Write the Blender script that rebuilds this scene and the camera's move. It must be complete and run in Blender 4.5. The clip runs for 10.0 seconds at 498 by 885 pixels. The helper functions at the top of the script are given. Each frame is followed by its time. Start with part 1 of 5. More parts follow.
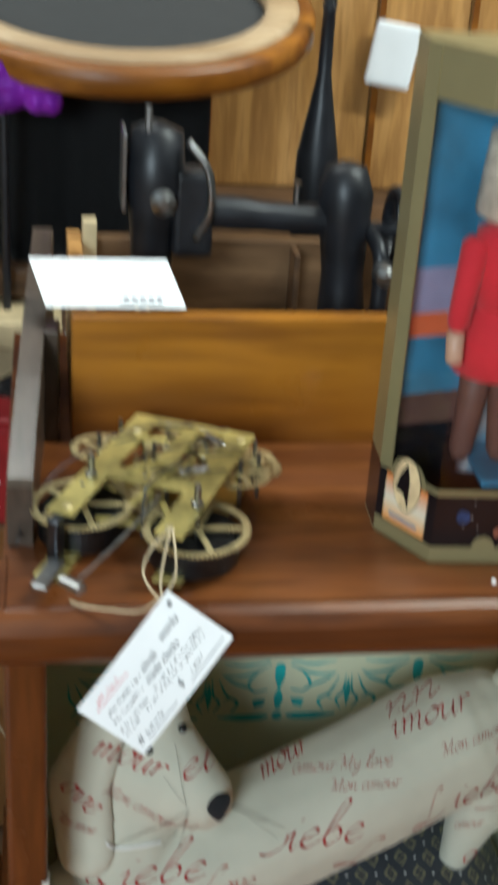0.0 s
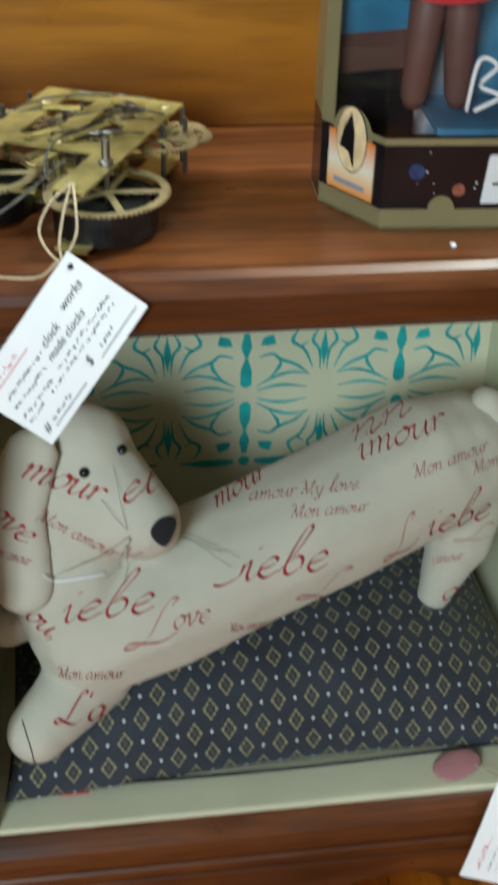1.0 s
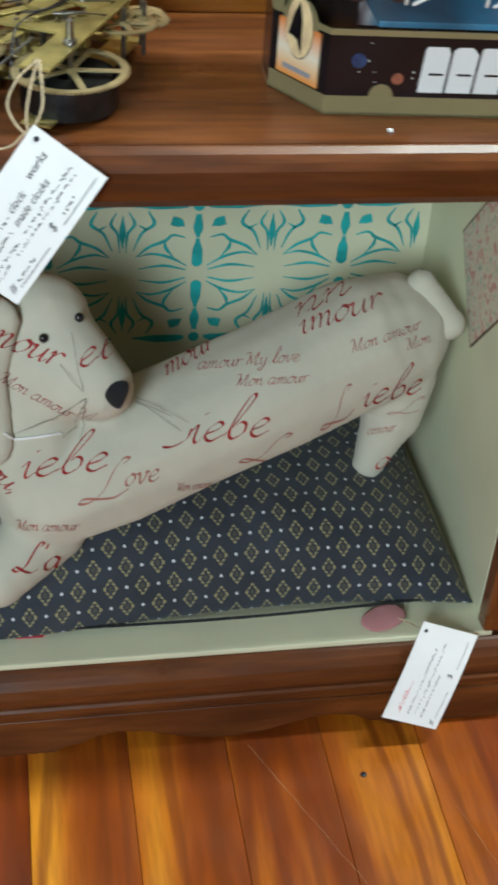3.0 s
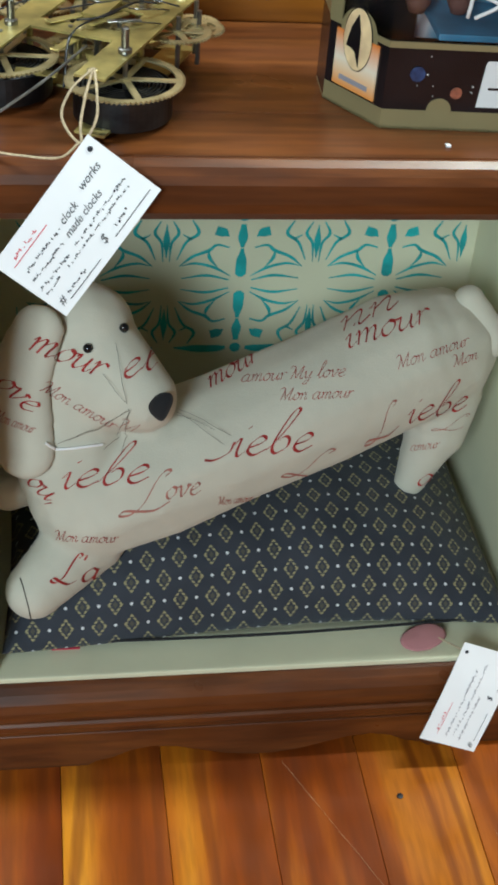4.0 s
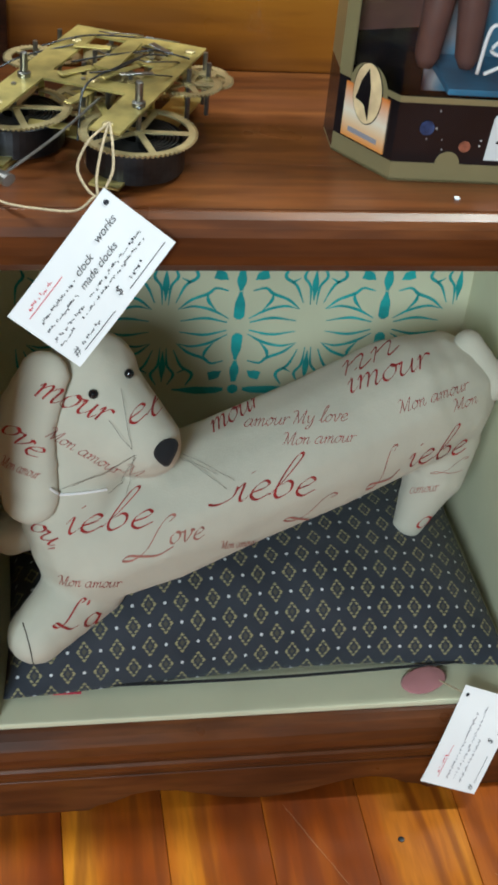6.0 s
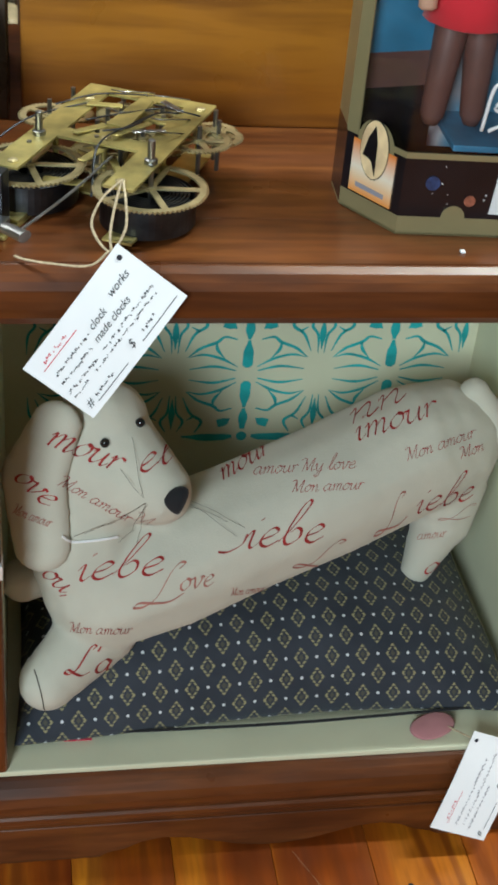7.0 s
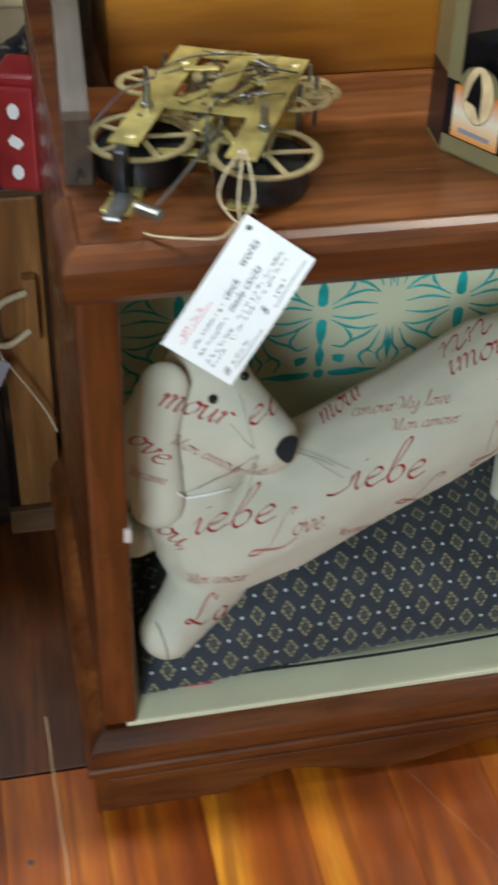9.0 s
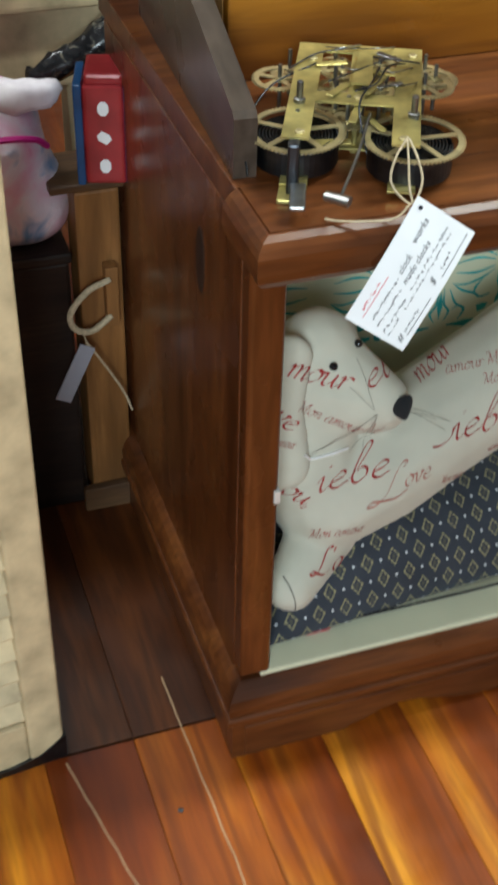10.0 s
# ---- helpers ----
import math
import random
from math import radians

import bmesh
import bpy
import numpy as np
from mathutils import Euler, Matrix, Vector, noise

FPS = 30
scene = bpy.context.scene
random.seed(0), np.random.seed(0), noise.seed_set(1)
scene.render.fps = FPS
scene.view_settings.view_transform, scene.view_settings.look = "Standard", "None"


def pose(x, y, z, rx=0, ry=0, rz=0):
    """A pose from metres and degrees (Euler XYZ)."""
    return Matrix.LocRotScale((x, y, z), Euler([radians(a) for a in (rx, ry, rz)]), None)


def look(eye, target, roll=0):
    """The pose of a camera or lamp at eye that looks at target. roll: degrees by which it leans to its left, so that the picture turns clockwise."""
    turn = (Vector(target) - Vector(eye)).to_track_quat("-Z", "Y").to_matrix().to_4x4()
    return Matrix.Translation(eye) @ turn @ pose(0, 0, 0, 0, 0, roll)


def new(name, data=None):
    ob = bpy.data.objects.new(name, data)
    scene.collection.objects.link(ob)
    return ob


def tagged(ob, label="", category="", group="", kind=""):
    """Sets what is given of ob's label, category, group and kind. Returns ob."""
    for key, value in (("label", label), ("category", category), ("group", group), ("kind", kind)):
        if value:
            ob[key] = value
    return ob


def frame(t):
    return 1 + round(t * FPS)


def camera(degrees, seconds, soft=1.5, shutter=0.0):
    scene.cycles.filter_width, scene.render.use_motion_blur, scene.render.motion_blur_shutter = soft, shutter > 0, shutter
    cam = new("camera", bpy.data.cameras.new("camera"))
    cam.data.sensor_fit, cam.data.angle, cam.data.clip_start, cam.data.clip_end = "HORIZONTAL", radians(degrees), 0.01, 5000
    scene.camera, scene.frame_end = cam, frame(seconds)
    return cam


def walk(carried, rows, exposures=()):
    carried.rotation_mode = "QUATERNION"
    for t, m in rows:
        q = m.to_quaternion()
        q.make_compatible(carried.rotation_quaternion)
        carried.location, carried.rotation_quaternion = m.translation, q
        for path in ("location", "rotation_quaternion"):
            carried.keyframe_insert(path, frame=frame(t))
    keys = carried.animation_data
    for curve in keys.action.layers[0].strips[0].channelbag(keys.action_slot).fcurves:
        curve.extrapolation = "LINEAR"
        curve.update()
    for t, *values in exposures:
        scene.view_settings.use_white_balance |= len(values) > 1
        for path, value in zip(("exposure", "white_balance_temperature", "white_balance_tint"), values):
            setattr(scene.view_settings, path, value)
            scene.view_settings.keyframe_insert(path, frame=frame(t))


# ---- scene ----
cam = camera(21.66, 10.0, soft=3.2, shutter=0.6)
# seconds, eye, heading to the left, pitch, roll
PATH = [
    (0, 0.0343, -0.6785, 0.9635, 350.05, -25.80, 4.02),
    (0.5, 0.0726, -0.6283, 0.8691, 349.83, -30.03, 3.34),
    (1, 0.1024, -0.6452, 0.8265, 350.85, -32.61, 1.75),
    (1.5, 0.1174, -0.6792, 0.8209, 350.66, -34.44, 1.33),
    (2, 0.1392, -0.7080, 0.8280, 349.74, -34.80, 0.82),
    (2.5, 0.1254, -0.7233, 0.8316, 348.94, -36.38, 1.93),
    (3, 0.0935, -0.7122, 0.8486, 347.84, -37.01, 4.78),
    (3.2, 0.0732, -0.6953, 0.8447, 347.24, -37.15, 5.41),
    (4.3, 0.0839, -0.6953, 0.8487, 349.64, -36.70, 5.09),
    (4.5, 0.0833, -0.6858, 0.8526, 349.41, -36.48, 5.03),
    (5, 0.0769, -0.6834, 0.8518, 348.96, -36.23, 5.28),
    (6.5, 0.0547, -0.6907, 0.8624, 347.69, -34.76, 5.95),
    (7, 0.0543, -0.6934, 0.8675, 348.36, -33.84, 5.54),
    (7.5, 0.0488, -0.6883, 0.8687, -11.56, -33.82, 5.01),
    (8, 0.0506, -0.6813, 0.8667, 348.69, -34.31, 4.17),
    (8.5, 0.0317, -0.6788, 0.8681, -11.00, -37.10, 3.90),
    (9, -0.0345, -0.6763, 0.9002, -12.74, -37.92, 1.71),
    (9.5, -0.1592, -0.6472, 0.9219, 342.84, -38.28, 2.25),
    (10, -0.2361, -0.6886, 0.9436, -19.68, -39.15, 1.59),
]
walk(cam, [(t, Matrix.Translation((x, y, z)) @ pose(0, 0, 0, 90 + pitch, 0, yaw) @ pose(0, 0, 0, 0, 0, roll))
           for t, x, y, z, yaw, pitch, roll in PATH],
     exposures=[(0.0, 0.0, 6000, 4), (10.0, 0.04, 6000, 6)])

# ---- light: a shop room with ceiling lamps ----
world = bpy.data.worlds.new("room_air")
world.use_nodes = True
world.node_tree.nodes["Background"].inputs[0].default_value = (0.75, 0.82, 1.0, 1)
world.node_tree.nodes["Background"].inputs[1].default_value = 0.03
scene.world = world


def area_lamp(name, m, sx, sy, watts, color):
    data = bpy.data.lights.new(name, "AREA")
    data.shape, data.size, data.size_y, data.energy, data.color = "RECTANGLE", sx, sy, watts, color
    ob = new(name, data)
    ob.matrix_world = m
    return ob


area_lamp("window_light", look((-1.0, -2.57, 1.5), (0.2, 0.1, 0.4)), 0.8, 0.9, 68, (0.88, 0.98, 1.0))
area_lamp("ceiling_lamp", look((1.4, 0.0, 2.46), (1.4, 0.0, 0)), 1.2, 0.12, 64, (0.97, 1.0, 0.9))
area_lamp("ceiling_lamp", look((-0.5, 1.0, 2.46), (-0.5, 1.0, 0)), 1.2, 0.3, 23, (1.0, 0.98, 0.9))


# ---- materials ----
def nodes_of(name, rough=0.5, metal=0.0):
    m = bpy.data.materials.new(name)
    m.use_nodes = True
    nt = m.node_tree
    b = nt.nodes["Principled BSDF"]
    b.inputs["Roughness"].default_value = rough
    b.inputs["Metallic"].default_value = metal
    return m, nt, b


def add(nt, kind, **props):
    n = nt.nodes.new(kind)
    for k, v in props.items():
        if k in n.inputs:
            n.inputs[k].default_value = v
    return n


def ramp(nt, source, stops):
    r = nt.nodes.new("ShaderNodeValToRGB")
    while len(r.color_ramp.elements) < len(stops):
        r.color_ramp.elements.new(0.5)
    for e, (p, c) in zip(r.color_ramp.elements, stops):
        e.position, e.color = p, (*c, 1)
    nt.links.new(source, r.inputs[0])
    return r.outputs[0]


def coords(nt, scale=(1, 1, 1), kind="Object", turn=(0, 0, 0)):
    tc = nt.nodes.new("ShaderNodeTexCoord")
    mp = nt.nodes.new("ShaderNodeMapping")
    mp.inputs["Scale"].default_value = scale
    mp.inputs["Rotation"].default_value = turn
    nt.links.new(tc.outputs[kind], mp.inputs[0])
    return mp.outputs[0]


def noise_at(nt, vec, scale, detail=4.0, distort=0.0):
    n = add(nt, "ShaderNodeTexNoise", Scale=scale, Detail=detail, Distortion=distort)
    nt.links.new(vec, n.inputs["Vector"])
    return n.outputs[0]


def bumped(nt, b, height, strength=0.3, distance=0.002):
    n = add(nt, "ShaderNodeBump", Strength=strength, Distance=distance)
    nt.links.new(height, n.inputs["Height"])
    nt.links.new(n.outputs[0], b.inputs["Normal"])


def mixed(nt, fac, a, c, mode="MIX"):
    n = nt.nodes.new("ShaderNodeMix")
    n.data_type, n.blend_type = "RGBA", mode
    for socket, v in ((0, fac), (6, a), (7, c)):
        if hasattr(v, "links"):
            nt.links.new(v, n.inputs[socket])
        else:
            n.inputs[socket].default_value = v if socket == 0 else (*v, 1)
    return n.outputs[2]


def calc(nt, op, a, c=0.0):
    n = nt.nodes.new("ShaderNodeMath")
    n.operation = op
    for i, v in enumerate((a, c)):
        if hasattr(v, "links"):
            nt.links.new(v, n.inputs[i])
        else:
            n.inputs[i].default_value = v
    return n.outputs[0]


def wood(name, dark, mid, light, axis="x", rough=0.35, grain=1.0, vary=0.0, coat=0.0):
    """Grain runs along the axis, in metres."""
    m, nt, b = nodes_of(name, rough)
    s = {"x": (0.12, 1, 1), "y": (1, 0.12, 1), "z": (1, 1, 0.12)}[axis]
    v = coords(nt, s)
    if vary:
        info = nt.nodes.new("ShaderNodeObjectInfo")
        off = nt.nodes.new("ShaderNodeVectorMath")
        off.operation = "ADD"
        sc = nt.nodes.new("ShaderNodeVectorMath")
        sc.operation = "SCALE"
        sc.inputs[0].default_value = (7.1, 3.3, 5.7)
        nt.links.new(info.outputs["Random"], sc.inputs["Scale"])
        nt.links.new(v, off.inputs[0])
        nt.links.new(sc.outputs[0], off.inputs[1])
        v = off.outputs[0]
    big = noise_at(nt, v, 28 * grain, 5, 1.2)
    fine = noise_at(nt, v, 230 * grain, 3, 0.3)
    col = ramp(nt, big, [(0.3, dark), (0.5, mid), (0.7, light)])
    col = mixed(nt, ramp(nt, fine, [(0.35, (0.55,) * 3), (0.6, (0, 0, 0))]), col, dark)
    if vary:
        tone = ramp(nt, info.outputs["Random"], [(0.0, (1 - vary,) * 3), (0.5, (1, 0.96, 0.9)), (1.0, (1 + 0.8 * vary, 1 + vary, 1 + vary))])
        col = mixed(nt, 1.0, col, tone, "MULTIPLY")
    nt.links.new(col, b.inputs["Base Color"])
    smudge = noise_at(nt, coords(nt), 14, 3)
    rr = nt.nodes.new("ShaderNodeMapRange")
    rr.inputs[1].default_value, rr.inputs[2].default_value = 0.3, 0.7
    rr.inputs[3].default_value, rr.inputs[4].default_value = rough * 0.75, rough * 1.3
    nt.links.new(smudge, rr.inputs[0])
    nt.links.new(rr.outputs[0], b.inputs["Roughness"])
    b.inputs["Coat Weight"].default_value = coat
    b.inputs["Coat Roughness"].default_value = 0.3
    b.inputs["Specular IOR Level"].default_value = 0.35
    bumped(nt, b, fine, 0.12, 0.0006)
    return m


def plain(name, c, rough=0.5, metal=0.0, var=0.15, scale=40.0, bump=0.0, coat=0.0):
    m, nt, b = nodes_of(name, rough, metal)
    n = noise_at(nt, coords(nt), scale, 5)
    lo, hi = tuple(x * (1 - var) for x in c), tuple(min(1, x * (1 + var)) for x in c)
    nt.links.new(ramp(nt, n, [(0.3, lo), (0.7, hi)]), b.inputs["Base Color"])
    b.inputs["Coat Weight"].default_value = coat
    if bump:
        bumped(nt, b, noise_at(nt, coords(nt), scale * 8, 3), bump, 0.001)
    return m


def fabric(name, c, weave=900.0, var=0.1, rough=0.9):
    m, nt, b = nodes_of(name, rough)
    v = coords(nt)
    stain = noise_at(nt, v, 18, 4)
    nt.links.new(ramp(nt, stain, [(0.3, tuple(x * (1 - var) for x in c)), (0.7, tuple(min(1, x * (1 + var * 0.5)) for x in c))]), b.inputs["Base Color"])
    w = noise_at(nt, v, weave, 2)
    soft = noise_at(nt, v, 45, 3)
    bumped(nt, b, calc(nt, "ADD", calc(nt, "MULTIPLY", w, 0.25), soft), 0.3, 0.003)
    b.inputs["Sheen Weight"].default_value = 0.15
    return m


RED_WOOD = wood("cherry_wood", (0.05, 0.014, 0.004), (0.135, 0.04, 0.01), (0.2, 0.066, 0.016), "x", 0.36, 0.6, coat=0.25)
RED_WOOD_Z = wood("cherry_wood_upright", (0.05, 0.014, 0.004), (0.13, 0.038, 0.01), (0.19, 0.062, 0.015), "z", 0.26, 0.6, coat=0.45)
PALE_WOOD = wood("pale_worn_wood", (0.3, 0.19, 0.1), (0.5, 0.36, 0.22), (0.62, 0.48, 0.33), "x", 0.45, 0.6)
STAND_WOOD = wood("stand_wood", (0.13, 0.055, 0.015), (0.25, 0.11, 0.033), (0.34, 0.165, 0.055), "z", 0.45, 0.6)
HONEY = wood("honey_pine", (0.09, 0.024, 0.004), (0.27, 0.092, 0.008), (0.42, 0.165, 0.016), "x", 0.35, 0.3, coat=0.2)
ORANGE = wood("orange_board", (0.28, 0.13, 0.04), (0.5, 0.26, 0.08), (0.6, 0.33, 0.12), "z", 0.45, 0.6)
BROWN = wood("brown_board", (0.05, 0.025, 0.012), (0.1, 0.05, 0.022), (0.15, 0.08, 0.035), "x", 0.5)


def floor_wood():
    """Varnished heart pine: flame figure along y, each plank with its own cut and tone."""
    m, nt, b = nodes_of("heart_pine_floor", 0.28)
    info = nt.nodes.new("ShaderNodeObjectInfo")
    v = coords(nt, (1, 0.1, 1))
    off = nt.nodes.new("ShaderNodeVectorMath")
    off.operation = "MULTIPLY_ADD"
    nt.links.new(info.outputs["Random"], off.inputs[0])
    off.inputs[1].default_value = (9.1, 4.3, 6.7)
    nt.links.new(v, off.inputs[2])
    v = off.outputs[0]
    flame = add(nt, "ShaderNodeTexWave", Scale=9.0, Distortion=13.0, Detail=3.0)
    flame.inputs["Detail Scale"].default_value = 1.2
    nt.links.new(v, flame.inputs["Vector"])
    big = noise_at(nt, v, 13, 3, 0.8)
    fine = noise_at(nt, v, 260, 3)
    col = ramp(nt, big, [(0.3, (0.07, 0.012, 0.003)), (0.42, (0.22, 0.045, 0.004)), (0.53, (0.38, 0.105, 0.006)), (0.7, (0.66, 0.27, 0.016))])
    col = mixed(nt, ramp(nt, flame.outputs[1], [(0.05, (0.6,) * 3), (0.4, (0, 0, 0))]), col, (0.15, 0.032, 0.005))
    col = mixed(nt, ramp(nt, fine, [(0.38, (0.22,) * 3), (0.6, (0, 0, 0))]), col, (0.1, 0.025, 0.006))
    tone = ramp(nt, info.outputs["Random"], [(0.0, (0.95, 0.82, 0.75)), (0.35, (1.0, 0.92, 0.88)), (0.7, (1.1, 1.05, 1.0)), (1.0, (1.35, 1.4, 1.3))])
    col = mixed(nt, 1.0, col, tone, "MULTIPLY")
    nt.links.new(col, b.inputs["Base Color"])
    scuff = noise_at(nt, coords(nt), 30, 5)
    nt.links.new(ramp(nt, scuff, [(0.3, (0.3,) * 3), (0.7, (0.5,) * 3)]), b.inputs["Roughness"])
    b.inputs["Coat Weight"].default_value = 0.0
    b.inputs["Specular IOR Level"].default_value = 0.3
    bumped(nt, b, fine, 0.1, 0.0006)
    return m


FLOOR = floor_wood()
CREAM = plain("cream_paint", (0.69, 0.685, 0.49), 0.45, var=0.06, scale=12, bump=0.05)
OLD_PAINT = plain("old_cream_paint", (0.56, 0.44, 0.26), 0.55, var=0.3, scale=30, bump=0.2)
TEAL = plain("teal_stencil_paint", (0.035, 0.4, 0.4), 0.5, var=0.25, scale=60)
LINEN = fabric("printed_linen", (0.56, 0.54, 0.445))
RED_PRINT = plain("red_print", (0.3, 0.022, 0.02), 0.9, var=0.35, scale=150)
BLACK_FELT = fabric("black_felt", (0.008, 0.008, 0.01))
BLACK_BEAD = plain("black_bead", (0.01, 0.01, 0.012), 0.12, var=0.1)
WHISKER = plain("whisker_thread", (0.05, 0.04, 0.03), 0.7)
BRASS = plain("aged_brass", (0.5, 0.42, 0.15), 0.42, 0.7, var=0.4, scale=45, bump=0.1)
BRASS_LIGHT = plain("cut_brass", (0.6, 0.51, 0.28), 0.42, 0.8, var=0.2, scale=90)
STEEL = plain("dull_steel", (0.3, 0.3, 0.3), 0.35, 1.0, var=0.25, scale=70)
DARK_STEEL = plain("blued_spring_steel", (0.07, 0.075, 0.085), 0.4, 1.0, var=0.3, scale=60)
STRING = plain("jute_string", (0.5, 0.4, 0.26), 0.9, var=0.25, scale=400, bump=0.4)
CARD = plain("white_card", (0.85, 0.86, 0.88), 0.6, var=0.03, scale=20)
INK = plain("black_ink", (0.02, 0.02, 0.03), 0.8)
RED_INK = plain("red_ink", (0.55, 0.05, 0.08), 0.8)
PINK_FELT = fabric("pink_felt", (0.5, 0.22, 0.23))
FAINT_PRINT = plain("faded_red_print", (0.36, 0.14, 0.11), 0.9, var=0.3, scale=150)
GREY_VARNISH = wood("grey_brown_varnish", (0.03, 0.02, 0.014), (0.075, 0.052, 0.038), (0.115, 0.084, 0.064), "y", 0.3, 0.5, coat=0.4)
DARK_PLANK = wood("dark_plank_wood", (0.025, 0.007, 0.002), (0.075, 0.02, 0.004), (0.125, 0.036, 0.007), "y", 0.4, 0.5, vary=0.3)
GOLD_CARD = plain("gold_card", (0.36, 0.31, 0.16), 0.33, 0.4, var=0.08, scale=15)
BLACK_CARD = plain("black_glossy_card", (0.012, 0.01, 0.012), 0.18, var=0.3, scale=30)
WHITE_PRINT = plain("white_print", (0.8, 0.8, 0.8), 0.4, var=0.03)
SKY_PRINT = plain("blue_print", (0.05, 0.2, 0.34), 0.4, var=0.5, scale=18)
ORANGE_PRINT = plain("orange_print", (0.62, 0.13, 0.05), 0.4, var=0.2, scale=30)
RED_CLOTH = fabric("red_doll_cloth", (0.65, 0.02, 0.035))
TIGHTS = plain("brown_tights", (0.12, 0.055, 0.045), 0.55, var=0.2)
PALE_HAIR = plain("pale_hair", (0.55, 0.47, 0.38), 0.5, var=0.3, scale=120)
SKIN_TONE = plain("doll_vinyl", (0.6, 0.36, 0.25), 0.45, var=0.05)
TIN_RED = plain("tin_red", (0.26, 0.018, 0.022), 0.25, 0.1, var=0.2)
TIN_BLUE = plain("tin_blue", (0.012, 0.06, 0.17), 0.25, 0.1, var=0.2)
BLACK_IRON = plain("black_japanned_iron", (0.012, 0.013, 0.017), 0.42, 0.2, var=0.4, scale=50)
DARK_CLOTH = fabric("dark_garment", (0.008, 0.008, 0.009))
PURPLE = plain("purple_foil", (0.22, 0.02, 0.42), 0.25, 0.3, var=0.4, scale=30)
GREY_CARD = plain("grey_card", (0.3, 0.29, 0.33), 0.7, var=0.05)
WALL = plain("plaster_wall", (0.26, 0.26, 0.25), 0.8, var=0.06, scale=3)
CEILING = plain("ceiling_white", (0.5, 0.5, 0.48), 0.8, var=0.04, scale=3)


def pinks():
    m, nt, b = nodes_of("pink_plush_in_bag", 0.3)
    n = noise_at(nt, coords(nt), 22, 3, 0.6)
    nt.links.new(ramp(nt, n, [(0.3, (0.7, 0.16, 0.42)), (0.42, (0.85, 0.5, 0.68)), (0.6, (0.85, 0.74, 0.84)), (0.72, (0.12, 0.3, 0.6))]), b.inputs["Base Color"])
    bumped(nt, b, noise_at(nt, coords(nt), 40, 3), 0.5, 0.01)
    b.inputs["Coat Weight"].default_value = 0.6
    return m


PINK_BAG = pinks()


def badge_print():
    m, nt, b = nodes_of("orange_fade_print", 0.35)
    tc = nt.nodes.new("ShaderNodeTexCoord")
    sp = nt.nodes.new("ShaderNodeSeparateXYZ")
    nt.links.new(tc.outputs["UV"], sp.inputs[0])
    nt.links.new(ramp(nt, sp.outputs[1], [(0.0, (0.8, 0.3, 0.06)), (0.3, (0.85, 0.6, 0.36)), (0.5, (0.88, 0.78, 0.62)), (1.0, (0.75, 0.22, 0.03))]), b.inputs["Base Color"])
    return m


BADGE = badge_print()


def cushion_cloth():
    """Navy cloth woven with gold dotted diamonds and white dots between them."""
    m, nt, b = nodes_of("navy_diamond_cloth", 0.85)
    tc = nt.nodes.new("ShaderNodeTexCoord")
    sp = nt.nodes.new("ShaderNodeSeparateXYZ")
    nt.links.new(tc.outputs["UV"], sp.inputs[0])
    a, c = 0.0128, 0.0164
    x, y = calc(nt, "DIVIDE", sp.outputs[0], a), calc(nt, "DIVIDE", sp.outputs[1], c)
    s = calc(nt, "MULTIPLY", calc(nt, "ADD", x, y), 0.5)
    t = calc(nt, "MULTIPLY", calc(nt, "SUBTRACT", x, y), 0.5)
    ds, dt = [calc(nt, "SUBTRACT", calc(nt, "FRACT", calc(nt, "ADD", q, 100.5)), 0.5) for q in (s, t)]
    px, py = calc(nt, "ABSOLUTE", calc(nt, "ADD", ds, dt)), calc(nt, "ABSOLUTE", calc(nt, "SUBTRACT", ds, dt))
    d = calc(nt, "ADD", calc(nt, "MULTIPLY", px, a / 0.0061), calc(nt, "MULTIPLY", py, c / 0.0086))
    ring = calc(nt, "MULTIPLY", calc(nt, "GREATER_THAN", d, 0.66), calc(nt, "LESS_THAN", d, 1.0))
    dash = calc(nt, "GREATER_THAN", calc(nt, "SINE", calc(nt, "MULTIPLY", py, 34.0)), -0.55)
    core = calc(nt, "LESS_THAN", d, 0.34)
    es, et = [calc(nt, "SUBTRACT", calc(nt, "FRACT", calc(nt, "ADD", q, 100.0)), 0.5) for q in (s, t)]
    qx, qy = calc(nt, "MULTIPLY", calc(nt, "ADD", es, et), a), calc(nt, "MULTIPLY", calc(nt, "SUBTRACT", es, et), c)
    dot = calc(nt, "LESS_THAN", calc(nt, "ADD", calc(nt, "MULTIPLY", qx, qx), calc(nt, "MULTIPLY", qy, qy)), 0.0013 ** 2)
    v = coords(nt)
    base = ramp(nt, noise_at(nt, v, 30, 4), [(0.3, (0.021, 0.026, 0.037)), (0.7, (0.036, 0.042, 0.056))])
    col = mixed(nt, calc(nt, "MULTIPLY", core, 0.4), base, (0.14, 0.12, 0.06))
    col = mixed(nt, calc(nt, "MULTIPLY", calc(nt, "MULTIPLY", ring, dash), 0.85), col, (0.34, 0.3, 0.15))
    col = mixed(nt, dot, col, (0.62, 0.64, 0.66))
    nt.links.new(col, b.inputs["Base Color"])
    bumped(nt, b, calc(nt, "ADD", calc(nt, "MULTIPLY", noise_at(nt, v, 1300, 2), 0.3), noise_at(nt, v, 28, 3)), 0.35, 0.003)
    b.inputs["Sheen Weight"].default_value = 0.12
    return m


CUSHION = cushion_cloth()


